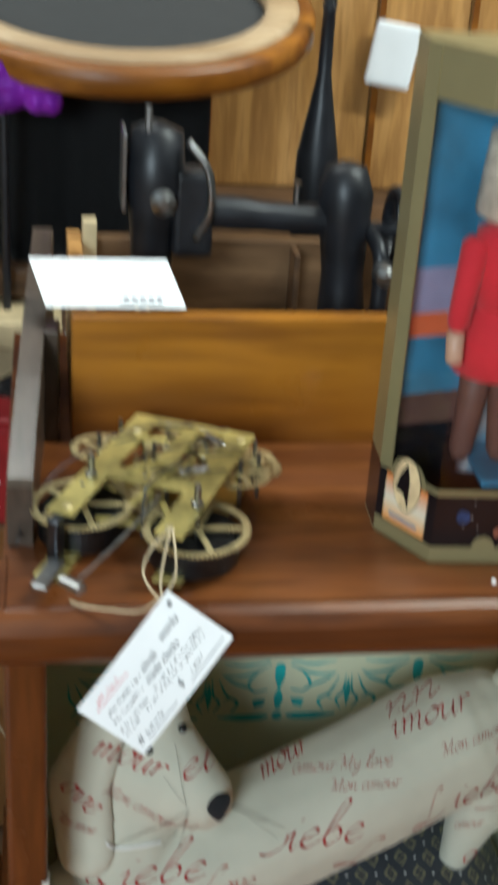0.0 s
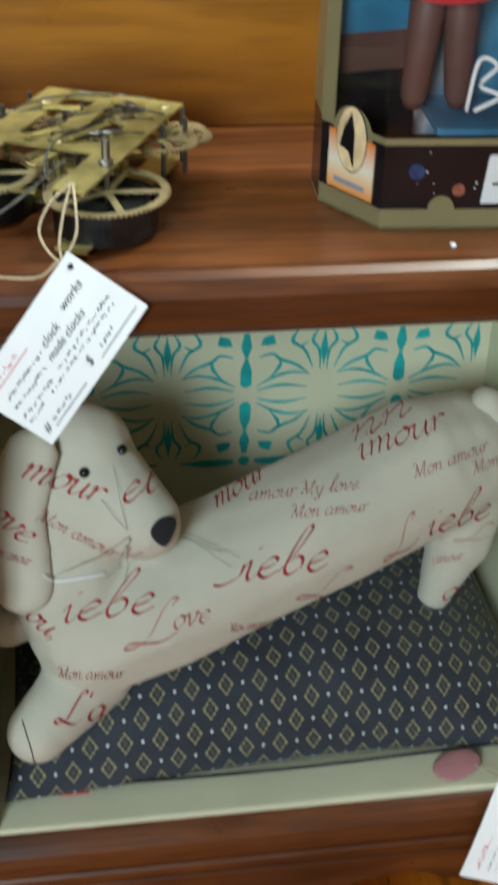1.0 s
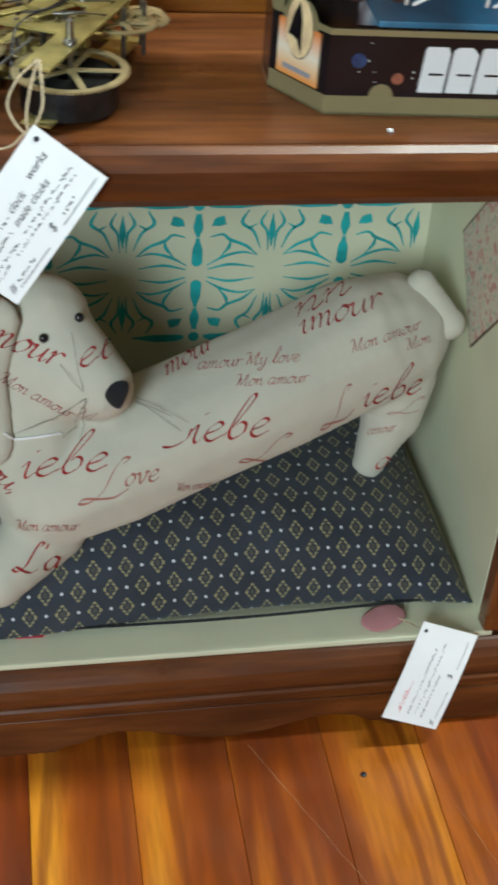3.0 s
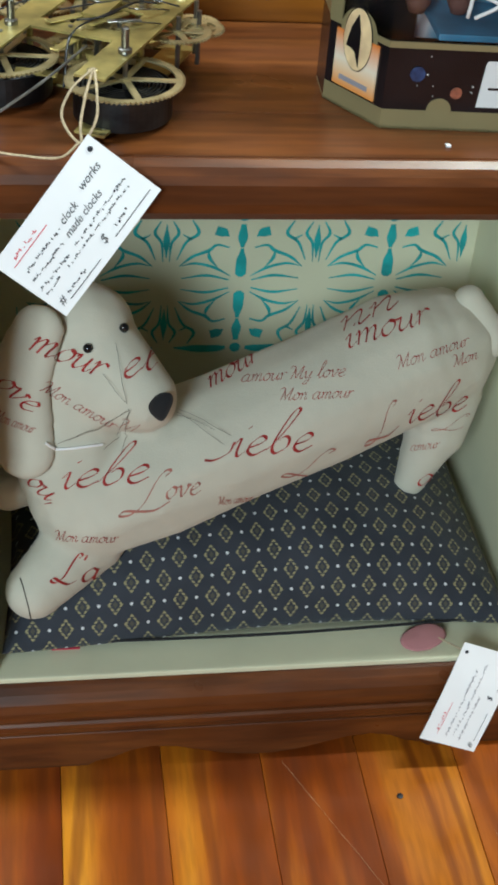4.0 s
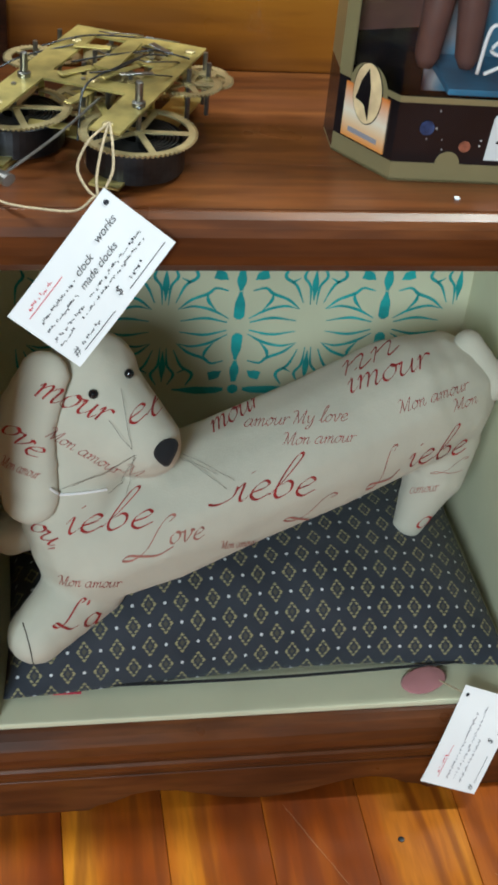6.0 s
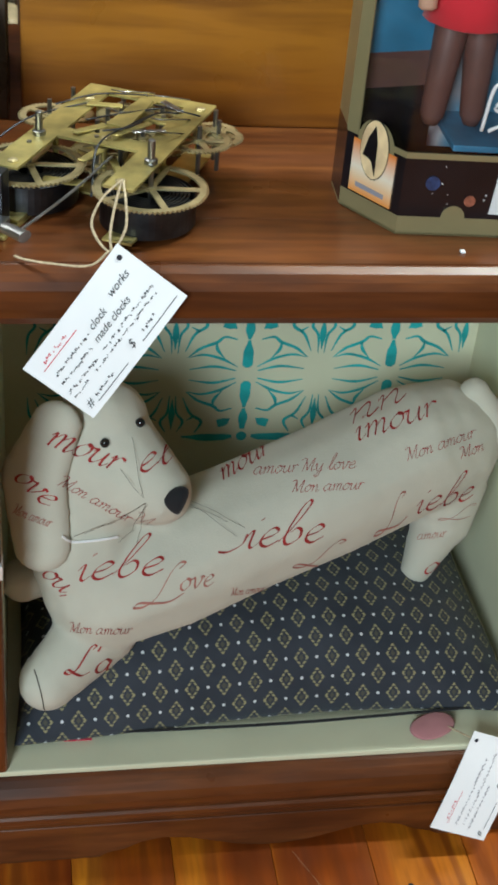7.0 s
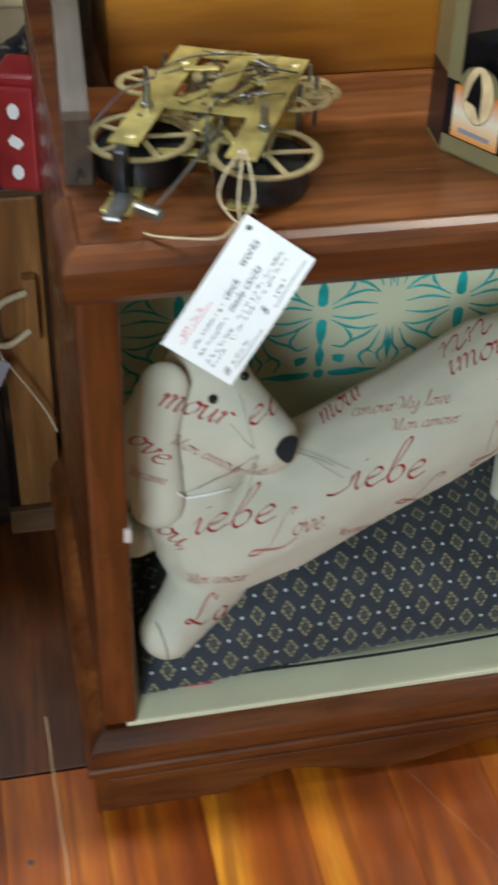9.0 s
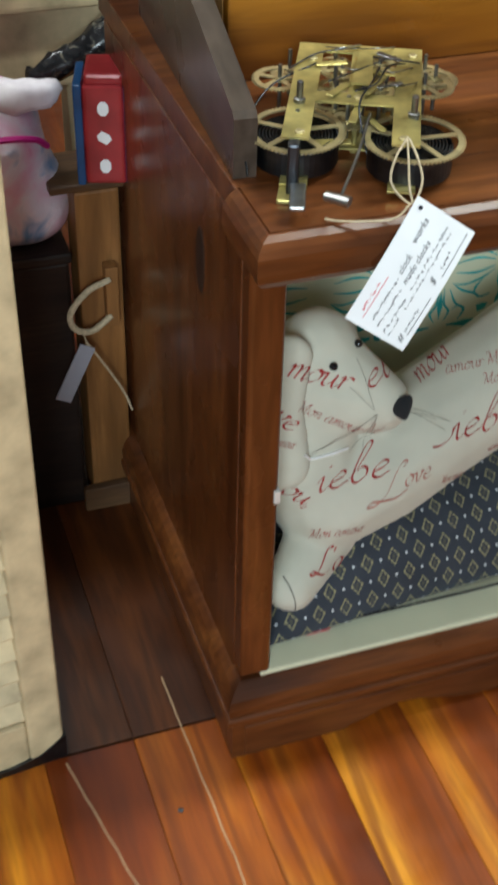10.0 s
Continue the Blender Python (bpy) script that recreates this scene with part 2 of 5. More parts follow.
def clear():
    m, nt, b = nodes_of("clear_film", 0.04)
    mixer = nt.nodes.new("ShaderNodeMixShader")
    tr, gl = nt.nodes.new("ShaderNodeBsdfTransparent"), nt.nodes.new("ShaderNodeBsdfGlossy")
    gl.inputs["Roughness"].default_value = 0.05
    lw = add(nt, "ShaderNodeLayerWeight", Blend=0.35)
    gloss = calc(nt, "ADD", calc(nt, "MULTIPLY", calc(nt, "POWER", lw.outputs["Facing"], 3.0), 0.4), 0.03)
    nt.links.new(gloss, mixer.inputs[0])
    nt.links.new(tr.outputs[0], mixer.inputs[1])
    nt.links.new(gl.outputs[0], mixer.inputs[2])
    nt.links.new(mixer.outputs[0], nt.nodes["Material Output"].inputs[0])
    return m


FILM = clear()


# ---- mesh helpers ----
def mesh_of(bm, name, smooth=False):
    bmesh.ops.recalc_face_normals(bm, faces=bm.faces[:])
    me = bpy.data.meshes.new(name)
    bm.to_mesh(me)
    bm.free()
    if smooth:
        for p in me.polygons:
            p.use_smooth = True
    return me


def part(name, bm, material, parent=None, label="", smooth=False):
    """Links a bmesh, or a mesh, as one object, under a thing or a part."""
    me = mesh_of(bm, name, smooth) if isinstance(bm, bmesh.types.BMesh) else bm
    for m in material if isinstance(material, (list, tuple)) else [material]:
        me.materials.append(m)
    ob = new(name, me)
    if parent is not None:
        ob.parent = parent
    if label:
        tagged(ob, label)
    return ob


def thing(name, label, category, m=None, group="", kind=""):
    ob = new(name)
    ob.empty_display_size = 0.02
    if m is not None:
        ob.matrix_world = m
    return tagged(ob, label, category, group, kind)


def put_box(bm, x0, x1, y0, y1, z0, z1, bevel=0.0, seg=2, m=None):
    made = bmesh.ops.create_cube(bm, size=1.0)["verts"]
    bmesh.ops.scale(bm, vec=(x1 - x0, y1 - y0, z1 - z0), verts=made)
    bmesh.ops.translate(bm, vec=((x0 + x1) / 2, (y0 + y1) / 2, (z0 + z1) / 2), verts=made)
    if bevel:
        edges = list({e for v in made for e in v.link_edges})
        out = bmesh.ops.bevel(bm, geom=edges, offset=bevel, segments=seg, affect="EDGES", profile=0.6)
        made = list({v for f in out["faces"] for v in f.verts} | {v for v in made if v.is_valid})
    if m is not None:
        bmesh.ops.transform(bm, matrix=m, verts=made)
    return bm


def block(x0, x1, y0, y1, z0, z1, bevel=0.0015, seg=2, m=None):
    return put_box(bmesh.new(), x0, x1, y0, y1, z0, z1, bevel, seg, m)


def prism(points, depth, m=None):
    """A flat outline in x and y, thickened along z."""
    bm = bmesh.new()
    low = [bm.verts.new((x, y, 0)) for x, y in points]
    high = [bm.verts.new((x, y, depth)) for x, y in points]
    bm.faces.new(low[::-1])
    bm.faces.new(high)
    n = len(points)
    for i in range(n):
        bm.faces.new((low[i], low[(i + 1) % n], high[(i + 1) % n], high[i]))
    if m is not None:
        bmesh.ops.transform(bm, matrix=m, verts=bm.verts[:])
    return bm


def tube_into(bm, pts, r, n=8, closed=False, caps=True):
    pts = [Vector(p) for p in pts]
    rs = r if isinstance(r, (list, tuple)) else [r] * len(pts)
    rings, up = [], Vector((0.13, 0.21, 0.97))
    for i, p in enumerate(pts):
        a = pts[i - 1] if i or closed else p
        c = pts[(i + 1) % len(pts)] if i + 1 < len(pts) or closed else p
        d = (c - a).normalized()
        s = d.cross(up).normalized()
        if s.length < 0.5:
            s = d.orthogonal().normalized()
        t = s.cross(d).normalized()
        rings.append([bm.verts.new(p + rs[i] * (math.cos(2 * math.pi * k / n) * s + math.sin(2 * math.pi * k / n) * t)) for k in range(n)])
    last = len(rings) if closed else len(rings) - 1
    for i in range(last):
        a, c = rings[i], rings[(i + 1) % len(rings)]
        for k in range(n):
            bm.faces.new((a[k], a[(k + 1) % n], c[(k + 1) % n], c[k]))
    if caps and not closed:
        bm.faces.new(rings[0][::-1])
        bm.faces.new(rings[-1])
    return bm


def tube(pts, r, n=8, closed=False):
    return tube_into(bmesh.new(), pts, r, n, closed)


def curve_points(pts, steps=8):
    """A smooth line through the points."""
    p = [Vector(q) for q in pts]
    p = [2 * p[0] - p[1]] + p + [2 * p[-1] - p[-2]]
    out = []
    for i in range(1, len(p) - 2):
        for k in range(steps):
            t = k / steps
            a, b, c, d = p[i - 1], p[i], p[i + 1], p[i + 2]
            out.append(0.5 * (2 * b + (c - a) * t + (2 * a - 5 * b + 4 * c - d) * t * t + (3 * b - a - 3 * c + d) * t ** 3))
    return out + [p[-2]]


def lathe(profile, n=32, m=None, ring=False):
    """Turns (radius, height) pairs about z; ring: the profile closes on itself and the middle stays open."""
    bm = bmesh.new()
    rings = [[bm.verts.new((r * math.cos(2 * math.pi * k / n), r * math.sin(2 * math.pi * k / n), h)) for k in range(n)] for r, h in profile]
    for a, c in zip(rings, rings[1:]):
        for k in range(n):
            bm.faces.new((a[k], a[(k + 1) % n], c[(k + 1) % n], c[k]))
    if ring:
        for k in range(n):
            bm.faces.new((rings[-1][k], rings[-1][(k + 1) % n], rings[0][(k + 1) % n], rings[0][k]))
    else:
        bm.faces.new(rings[0][::-1])
        bm.faces.new(rings[-1])
    if m is not None:
        bmesh.ops.transform(bm, matrix=m, verts=bm.verts[:])
    return bm


def evaluated(bm, mods):
    """The mesh that a bmesh becomes under some modifiers."""
    me = mesh_of(bm, "raw")
    ob = new("raw", me)
    for kind, props in mods:
        mod = ob.modifiers.new(kind, kind)
        for k, v in props.items():
            if k == "voxel_size":
                mod.mode, mod.voxel_size = "VOXEL", v
            elif k == "iterations":
                mod.iterations = v
            elif k == "factor":
                mod.factor = v
            elif k == "levels":
                mod.levels = v
    out = bpy.data.meshes.new_from_object(ob.evaluated_get(bpy.context.evaluated_depsgraph_get()))
    bpy.data.objects.remove(ob)
    for p in out.polygons:
        p.use_smooth = True
    return out


def blob_into(bm, p0, r0, p1, r1, flat=1.0):
    """A capsule that tapers from one ball to another."""
    p0, p1 = Vector(p0), Vector(p1)
    n = max(2, int((p1 - p0).length / 0.012))
    for k in range(n + 1):
        t = k / n
        made = bmesh.ops.create_icosphere(bm, subdivisions=2, radius=r0 + (r1 - r0) * t)["verts"]
        bmesh.ops.translate(bm, vec=p0.lerp(p1, t), verts=made)
    return bm


def text_mesh(words, size, shear=0.0, thin=0.0):
    data = bpy.data.curves.new("writing", "FONT")
    data.body, data.size, data.shear, data.offset, data.resolution_u = words, size, shear, thin, 3
    ob = new("writing", data)
    me = bpy.data.meshes.new_from_object(ob.evaluated_get(bpy.context.evaluated_depsgraph_get()))
    bpy.data.objects.remove(ob)
    return me


def written(name, words, size, material, parent, m, shear=0.25, label=""):
    me = text_mesh(words, size, shear)
    me.transform(m)
    return part(name, me, material, parent, label)


def frame_of(origin, right, up):
    x = Vector(right).normalized()
    z = x.cross(Vector(up)).normalized()
    y = z.cross(x)
    return Matrix.Translation(origin) @ Matrix((x, y, z)).transposed().to_4x4()
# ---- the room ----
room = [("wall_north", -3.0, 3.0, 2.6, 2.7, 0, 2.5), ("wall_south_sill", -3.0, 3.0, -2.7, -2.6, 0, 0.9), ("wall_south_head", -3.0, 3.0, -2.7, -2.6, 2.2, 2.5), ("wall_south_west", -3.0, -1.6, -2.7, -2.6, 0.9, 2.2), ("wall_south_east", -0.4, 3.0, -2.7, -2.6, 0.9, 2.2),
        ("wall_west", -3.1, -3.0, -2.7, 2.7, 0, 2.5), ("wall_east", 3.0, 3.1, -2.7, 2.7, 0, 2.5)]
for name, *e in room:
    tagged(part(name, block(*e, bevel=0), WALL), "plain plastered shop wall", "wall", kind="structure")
tagged(part("ceiling", block(-3.1, 3.1, -2.7, 2.7, 2.5, 2.6, bevel=0), CEILING), "white painted shop ceiling", "ceiling", kind="structure")
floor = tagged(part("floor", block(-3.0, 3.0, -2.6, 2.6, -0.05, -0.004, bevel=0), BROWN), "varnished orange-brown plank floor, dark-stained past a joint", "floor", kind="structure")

# ---- the cabinet ----
SHELF, BACK, OPEN_L, OPEN_R, SILL, LINTEL = 0.535, 0.292, 0.035, 0.457, 0.092, 0.492
cabinet = thing("cabinet", "cherry-stained wooden cabinet with an open cream-painted cubby", "cabinet")
# sides
for x0, x1 in ((0.008, 0.026), (0.466, 0.484)):
    part("side_panel", block(x0, x1, 0.018, 0.40, 0.0, SHELF - 0.022), RED_WOOD_Z, cabinet)
part("knot", lathe([(0.001, 0.0), (0.0105, 0.0006), (0.011, 0.0)], 20, frame_of((0.0079, 0.112, 0.437), (0, 1, 0), (0, 0, 1)) @ Matrix.Diagonal((1, 2.6, -1, 1))), plain("knot_brown", (0.03, 0.012, 0.006), 0.5), cabinet, "dark oval knot in the wood")
for x0, x1 in ((0.008, OPEN_L), (OPEN_R, 0.484)):
    part("post", block(x0, x1, 0.0, 0.018, SILL - 0.002, SHELF - 0.022, 0.004, 3), RED_WOOD_Z, cabinet)
part("top_rail", block(OPEN_L, OPEN_R, 0.0, 0.018, LINTEL, SHELF - 0.022, 0.001), RED_WOOD, cabinet)


def moulded(profile, x0, x1, y_back):
    """A board whose front edge and two ends carry the profile, given as (overhang, height)."""
    bm = bmesh.new()
    rings = []
    for o, h in profile:
        rings.append([bm.verts.new(p) for p in ((x0 - o, y_back, h), (x0 - o, -o, h), (x1 + o, -o, h), (x1 + o, y_back, h))])
    for a, c in zip(rings, rings[1:]):
        for k in range(4):
            bm.faces.new((a[k], a[(k + 1) % 4], c[(k + 1) % 4], c[k]))
    bm.faces.new(rings[0][::-1])
    bm.faces.new(rings[-1])
    return bm


part("top", moulded([(0.015, SHELF - 0.038), (0.031, SHELF - 0.036), (0.0355, SHELF - 0.030), (0.0365, SHELF - 0.024), (0.0362, SHELF - 0.0125), (0.0345, SHELF - 0.0075), (0.0315, SHELF - 0.0035),
                     (0.027, SHELF - 0.0006), (0.0256, SHELF - 0.0003), (0.0252, SHELF - 0.0014), (0.0246, SHELF - 0.0014), (0.0242, SHELF)], 0.036, 0.456, 0.036), RED_WOOD, cabinet, "polished front of the top with a moulded edge and short returns")
part("top_board", block(0.0085, 0.4835, 0.0362, 0.42, SHELF - 0.0219, SHELF - 0.0003, 0.0012), RED_WOOD, cabinet)
part("cap_moulding", moulded([(0.0, 0.0462), (0.014, 0.0462), (0.0155, 0.0485), (0.0155, 0.0535), (0.0138, 0.0555), (0.0125, 0.0558), (0.0135, 0.060), (0.0138, 0.066), (0.0118, 0.074), (0.0075, 0.081), (0.0025, 0.0848), (0.0, 0.0862)], 0.008, 0.484, 0.40), RED_WOOD, cabinet)


def plinth_outline(length, drop=0.019):
    """An apron with an ogee cut between two bracket feet."""
    pts = [(0, 0), (0.107, 0), (0.114, 0.005), (0.127, 0.008), (0.141, 0.0155), (0.158, drop), (0.178, drop - 0.002), (0.2, 0.0105), (0.218, 0.005), (0.240, 0.002)]
    right = [(length - x, y) for x, y in pts]
    return pts + right[::-1] + [(length, 0.046), (0, 0.046)]


part("plinth", prism(plinth_outline(0.496), 0.016, frame_of((-0.002, 0.004, 0.0), (1, 0, 0), (0, 0, 1))), RED_WOOD, cabinet, "scalloped plinth with bracket feet")
# unseen board added under the cabinet so the plinth cut-outs stay dark
part("shade_board", block(0.015, 0.477, 0.14, 0.15, 0.0005, 0.0455, 0), BROWN, cabinet)
part("plinth_bead", tube([(0.010, -0.0125, 0.0395), (0.482, -0.0125, 0.0395)], 0.0009, 6), RED_WOOD, cabinet)
for x in (0.010, 0.482):
    part("plinth_bead", tube([(x, -0.0125, 0.0005), (x, -0.0125, 0.0395)], 0.0009, 6), RED_WOOD, cabinet)
for x in (-0.002, 0.478):
    part("side_plinth", block(x, x + 0.016, 0.004, 0.40, 0.0, 0.046), RED_WOOD, cabinet)
# painted cubby
part("cubby_back", block(0.026, 0.466, BACK, BACK + 0.01, 0.08, LINTEL + 0.02, 0), CREAM, cabinet, "cream back panel with a teal stencil")
part("cubby_floor", block(0.0265, 0.4655, 0.0, BACK, SILL - 0.0055, SILL, 0.0015), CREAM, cabinet)
for x0, x1 in ((0.0262, 0.0345), (0.4575, 0.4658)):
    part("cubby_lining", block(x0, x1, 0.0185, BACK, SILL, LINTEL + 0.004, 0.0005), CREAM, cabinet)
part("cubby_ceiling", block(0.0345, 0.4575, 0.0185, BACK, LINTEL + 0.004, LINTEL + 0.01, 0), CREAM, cabinet)
part("door_catch", block(0.031, 0.0362, -0.0022, 0.012, 0.284, 0.296, 0.0008), plain("bright_nickel", (0.75, 0.75, 0.72), 0.4, 0.3), cabinet, "small bright metal door catch")


# stencil
def ribbon(pts, widths, y):
    bm = bmesh.new()
    p = curve_points([(x, 0, z) for x, z in pts], 5)
    u = np.linspace(0, len(widths) - 1, len(p))
    k = np.minimum(u.astype(int), len(widths) - 2)
    ease = 0.5 - 0.5 * np.cos(np.pi * (u - k))
    w = np.array(widths)[k] * (1 - ease) + np.array(widths)[k + 1] * ease
    rows = []
    for i, q in enumerate(p):
        d = (p[min(i + 1, len(p) - 1)] - p[max(i - 1, 0)]).normalized()
        s = Vector((-d.z, 0, d.x)) * (w[i] / 2 + 0.0001)
        rows.append((bm.verts.new((q.x + s.x, y, q.z + s.z)), bm.verts.new((q.x - s.x, y, q.z - s.z))))
    for a, c in zip(rows, rows[1:]):
        bm.faces.new((a[0], a[1], c[1], c[0]))
    return bm


ZC, PITCH = 0.2675, 0.1315
motif = {
    "drop": ([(0, 0.007), (0, 0.011), (0, 0.022), (0, 0.035)], [0.004, 0.0095, 0.0092, 0.0028]),
    "bulb": ([(0, 0.036), (0, 0.046), (0, 0.0585)], [0.003, 0.0085, 0.0045]),
    "petal": ([(0.009, 0.0665), (0.018, 0.0675), (0.034, 0.0675), (0.056, 0.0665)], [0.0035, 0.007, 0.0078, 0.0018]),
    "stroke": ([(0.010, 0.004), (0.030, 0.0085), (0.052, 0.0055)], [0.0012, 0.0026, 0.0008]),
    "ray": ([(0.009, 0.008), (0.024, 0.0165), (0.040, 0.0205), (0.052, 0.018)], [0.0008, 0.0026, 0.0022, 0.0006]),
    "hook": ([(0.011, 0.036), (0.022, 0.0385), (0.029, 0.033), (0.043, 0.027), (0.054, 0.0175)], [0.0012, 0.0022, 0.003, 0.0026, 0.0008]),
    "spur": ([(0.029, 0.033), (0.028, 0.026), (0.021, 0.0165)], [0.0012, 0.003, 0.0008]),
    "frond": ([(0.044, 0.062), (0.0385, 0.05), (0.049, 0.041), (0.0565, 0.024)], [0.0012, 0.003, 0.0024, 0.0008]),
    "blade": ([(0.0605, 0.061), (0.0555, 0.05), (0.0615, 0.040), (0.063, 0.022)], [0.0008, 0.0026, 0.0022, 0.0006]),
    "thorn": ([(0.0445, 0.044), (0.052, 0.0485)], [0.0022, 0.0008]),
    "spear": ([(0.0657, 0.026), (0.0657, 0.042), (0.0657, 0.058)], [0.0008, 0.0058, 0.0008]),
    "bud": ([(0.012, 0.047), (0.017, 0.0505), (0.0235, 0.0525)], [0.0012, 0.0085, 0.0085]),
}
for xk in (0.1175, 0.249, 0.3805):
    for sz in (1, -1):
        for sx in (1, -1):
            for name, (pts, w) in motif.items():
                if sx < 0 and name in ("drop", "bulb", "spear"):
                    continue
                line = [(xk + sx * x, ZC + sz * z) for x, z in pts]
                if max(x for x, _ in line) < 0.456 and min(x for x, _ in line) > 0.036:
                    part("stencil_" + name, ribbon(line, w, BACK - 0.0006), TEAL, cabinet)
        part("stencil_dot", lathe([(0.0005, 0.0), (0.0048, 0.0), (0.005, 0.0003)], 14, frame_of((xk, BACK - 0.0004, ZC + sz * 0.0665), (1, 0, 0), (0, 0, 1))), TEAL, cabinet)

# printed sticker on the inner side
sticker = thing("sticker", "diamond-shaped floral paper sticker on the cubby wall", "sticker", frame_of((0.4573, 0.143, 0.352), (0, -1, 0), (0, 0, 1)))
side = 0.0625
part("backing", prism([(0, -0.075), (side, 0), (0, 0.075), (-side, 0)], 0.0006), BROWN, sticker, "dark border line")


def florals():
    m, nt, b = nodes_of("floral_print", 0.6)
    n = noise_at(nt, coords(nt), 130, 3, 0.5)
    nt.links.new(ramp(nt, n, [(0.34, (0.3, 0.4, 0.3)), (0.43, (0.6, 0.56, 0.44)), (0.54, (0.62, 0.55, 0.44)), (0.62, (0.52, 0.26, 0.22))]), b.inputs["Base Color"])
    return m


part("print", prism([(0, -0.072), (side - 0.0025, 0), (0, 0.072), (0.0025 - side, 0)], 0.001), florals(), sticker)

# ---- stuffed dog ----
dog = thing("stuffed_dog", "long stuffed cloth dog of cream linen printed with red script", "stuffed toy")
bm = bmesh.new()
for p0, r0, p1, r1 in (
        ((0.114, 0.088, 0.204), 0.054, (0.161, 0.094, 0.221), 0.057), ((0.161, 0.094, 0.221), 0.057, (0.22, 0.110, 0.237), 0.055),
        ((0.22, 0.110, 0.237), 0.055, (0.292, 0.130, 0.257), 0.056), ((0.292, 0.130, 0.257), 0.056, (0.362, 0.154, 0.277), 0.057),
        ((0.362, 0.154, 0.277), 0.057, (0.392, 0.164, 0.280), 0.052),
        ((0.098, 0.112, 0.302), 0.044, (0.110, 0.118, 0.332), 0.036), ((0.098, 0.112, 0.30), 0.044, (0.149, 0.074, 0.299), 0.0255), ((0.110, 0.116, 0.328), 0.034, (0.149, 0.074, 0.303), 0.0245),
        ((0.096, 0.112, 0.30), 0.042, (0.100, 0.09, 0.225), 0.046),
        ((0.108, 0.076, 0.168), 0.032, (0.066, 0.040, 0.146), 0.0235),
        ((0.402, 0.156, 0.245), 0.035, (0.400, 0.148, 0.212), 0.028), ((0.400, 0.148, 0.212), 0.026, (0.382, 0.136, 0.166), 0.0145)):
    blob_into(bm, p0, r0, p1, r1)
body_mesh = evaluated(bm, [("REMESH", {"voxel_size": 0.0038}), ("SMOOTH", {"factor": 0.5, "iterations": 7})])
body = part("body", body_mesh, LINEN, dog)
bm = bmesh.new()
blob_into(bm, (0.414, 0.165, 0.325), 0.0135, (0.437, 0.150, 0.297), 0.0145)
part("tail", evaluated(bm, [("REMESH", {"voxel_size": 0.003}), ("SMOOTH", {"factor": 0.5, "iterations": 4})]), LINEN, dog, "stubby stuffed cloth tail")
bm = bmesh.new()
for p0, r0, p1, r1 in (((0.074, 0.088, 0.350), 0.02, (0.058, 0.078, 0.312), 0.026), ((0.058, 0.078, 0.312), 0.026, (0.064, 0.066, 0.262), 0.023)):
    blob_into(bm, p0, r0, p1, r1)
flat = Matrix.Translation((0.06, 0.075, 0.30)) @ frame_of((0, 0, 0), (0.97, -0.25, 0), (-0.1, 0.4, 0.9)) @ Matrix.Diagonal((1.0, 1.0, 0.5, 1)) @ frame_of((0, 0, 0), (0.97, -0.25, 0), (-0.1, 0.4, 0.9)).inverted() @ Matrix.Translation((-0.06, -0.075, -0.30))
bmesh.ops.transform(bm, matrix=flat, verts=bm.verts[:])
ear_mesh = evaluated(bm, [("REMESH", {"voxel_size": 0.0032}), ("SMOOTH", {"factor": 0.5, "iterations": 6})])
ear = part("ear", ear_mesh, LINEN, dog, "floppy hanging cloth ear")
bm = bmesh.new()
blob_into(bm, (0.085, 0.115, 0.205), 0.024, (0.049, 0.092, 0.205), 0.0185)
part("far_paw", evaluated(bm, [("REMESH", {"voxel_size": 0.0035}), ("SMOOTH", {"factor": 0.5, "iterations": 4})]), LINEN, dog, "second stuffed front paw")
from mathutils.bvhtree import BVHTree

TREES = [BVHTree.FromPolygons([v.co[:] for v in me.vertices], [p.vertices[:] for p in me.polygons]) for me in (body_mesh, ear_mesh)]
TOWARD = Vector((0.165, 0.814, -0.557))


def on_dog(p, lift=0.0006):
    """The dog's surface met from the front through a place."""
    start, best = Vector(p) - 0.3 * TOWARD, None
    for tree in TREES:
        hit = tree.ray_cast(start, TOWARD)
        if hit[0] is not None and (best is None or hit[3] < best[3]):
            best = hit
    return best[0] + best[1] * lift if best else None


SIDE = Vector((0.98, -0.2, 0.0))
RISE = SIDE.cross(TOWARD).normalized()


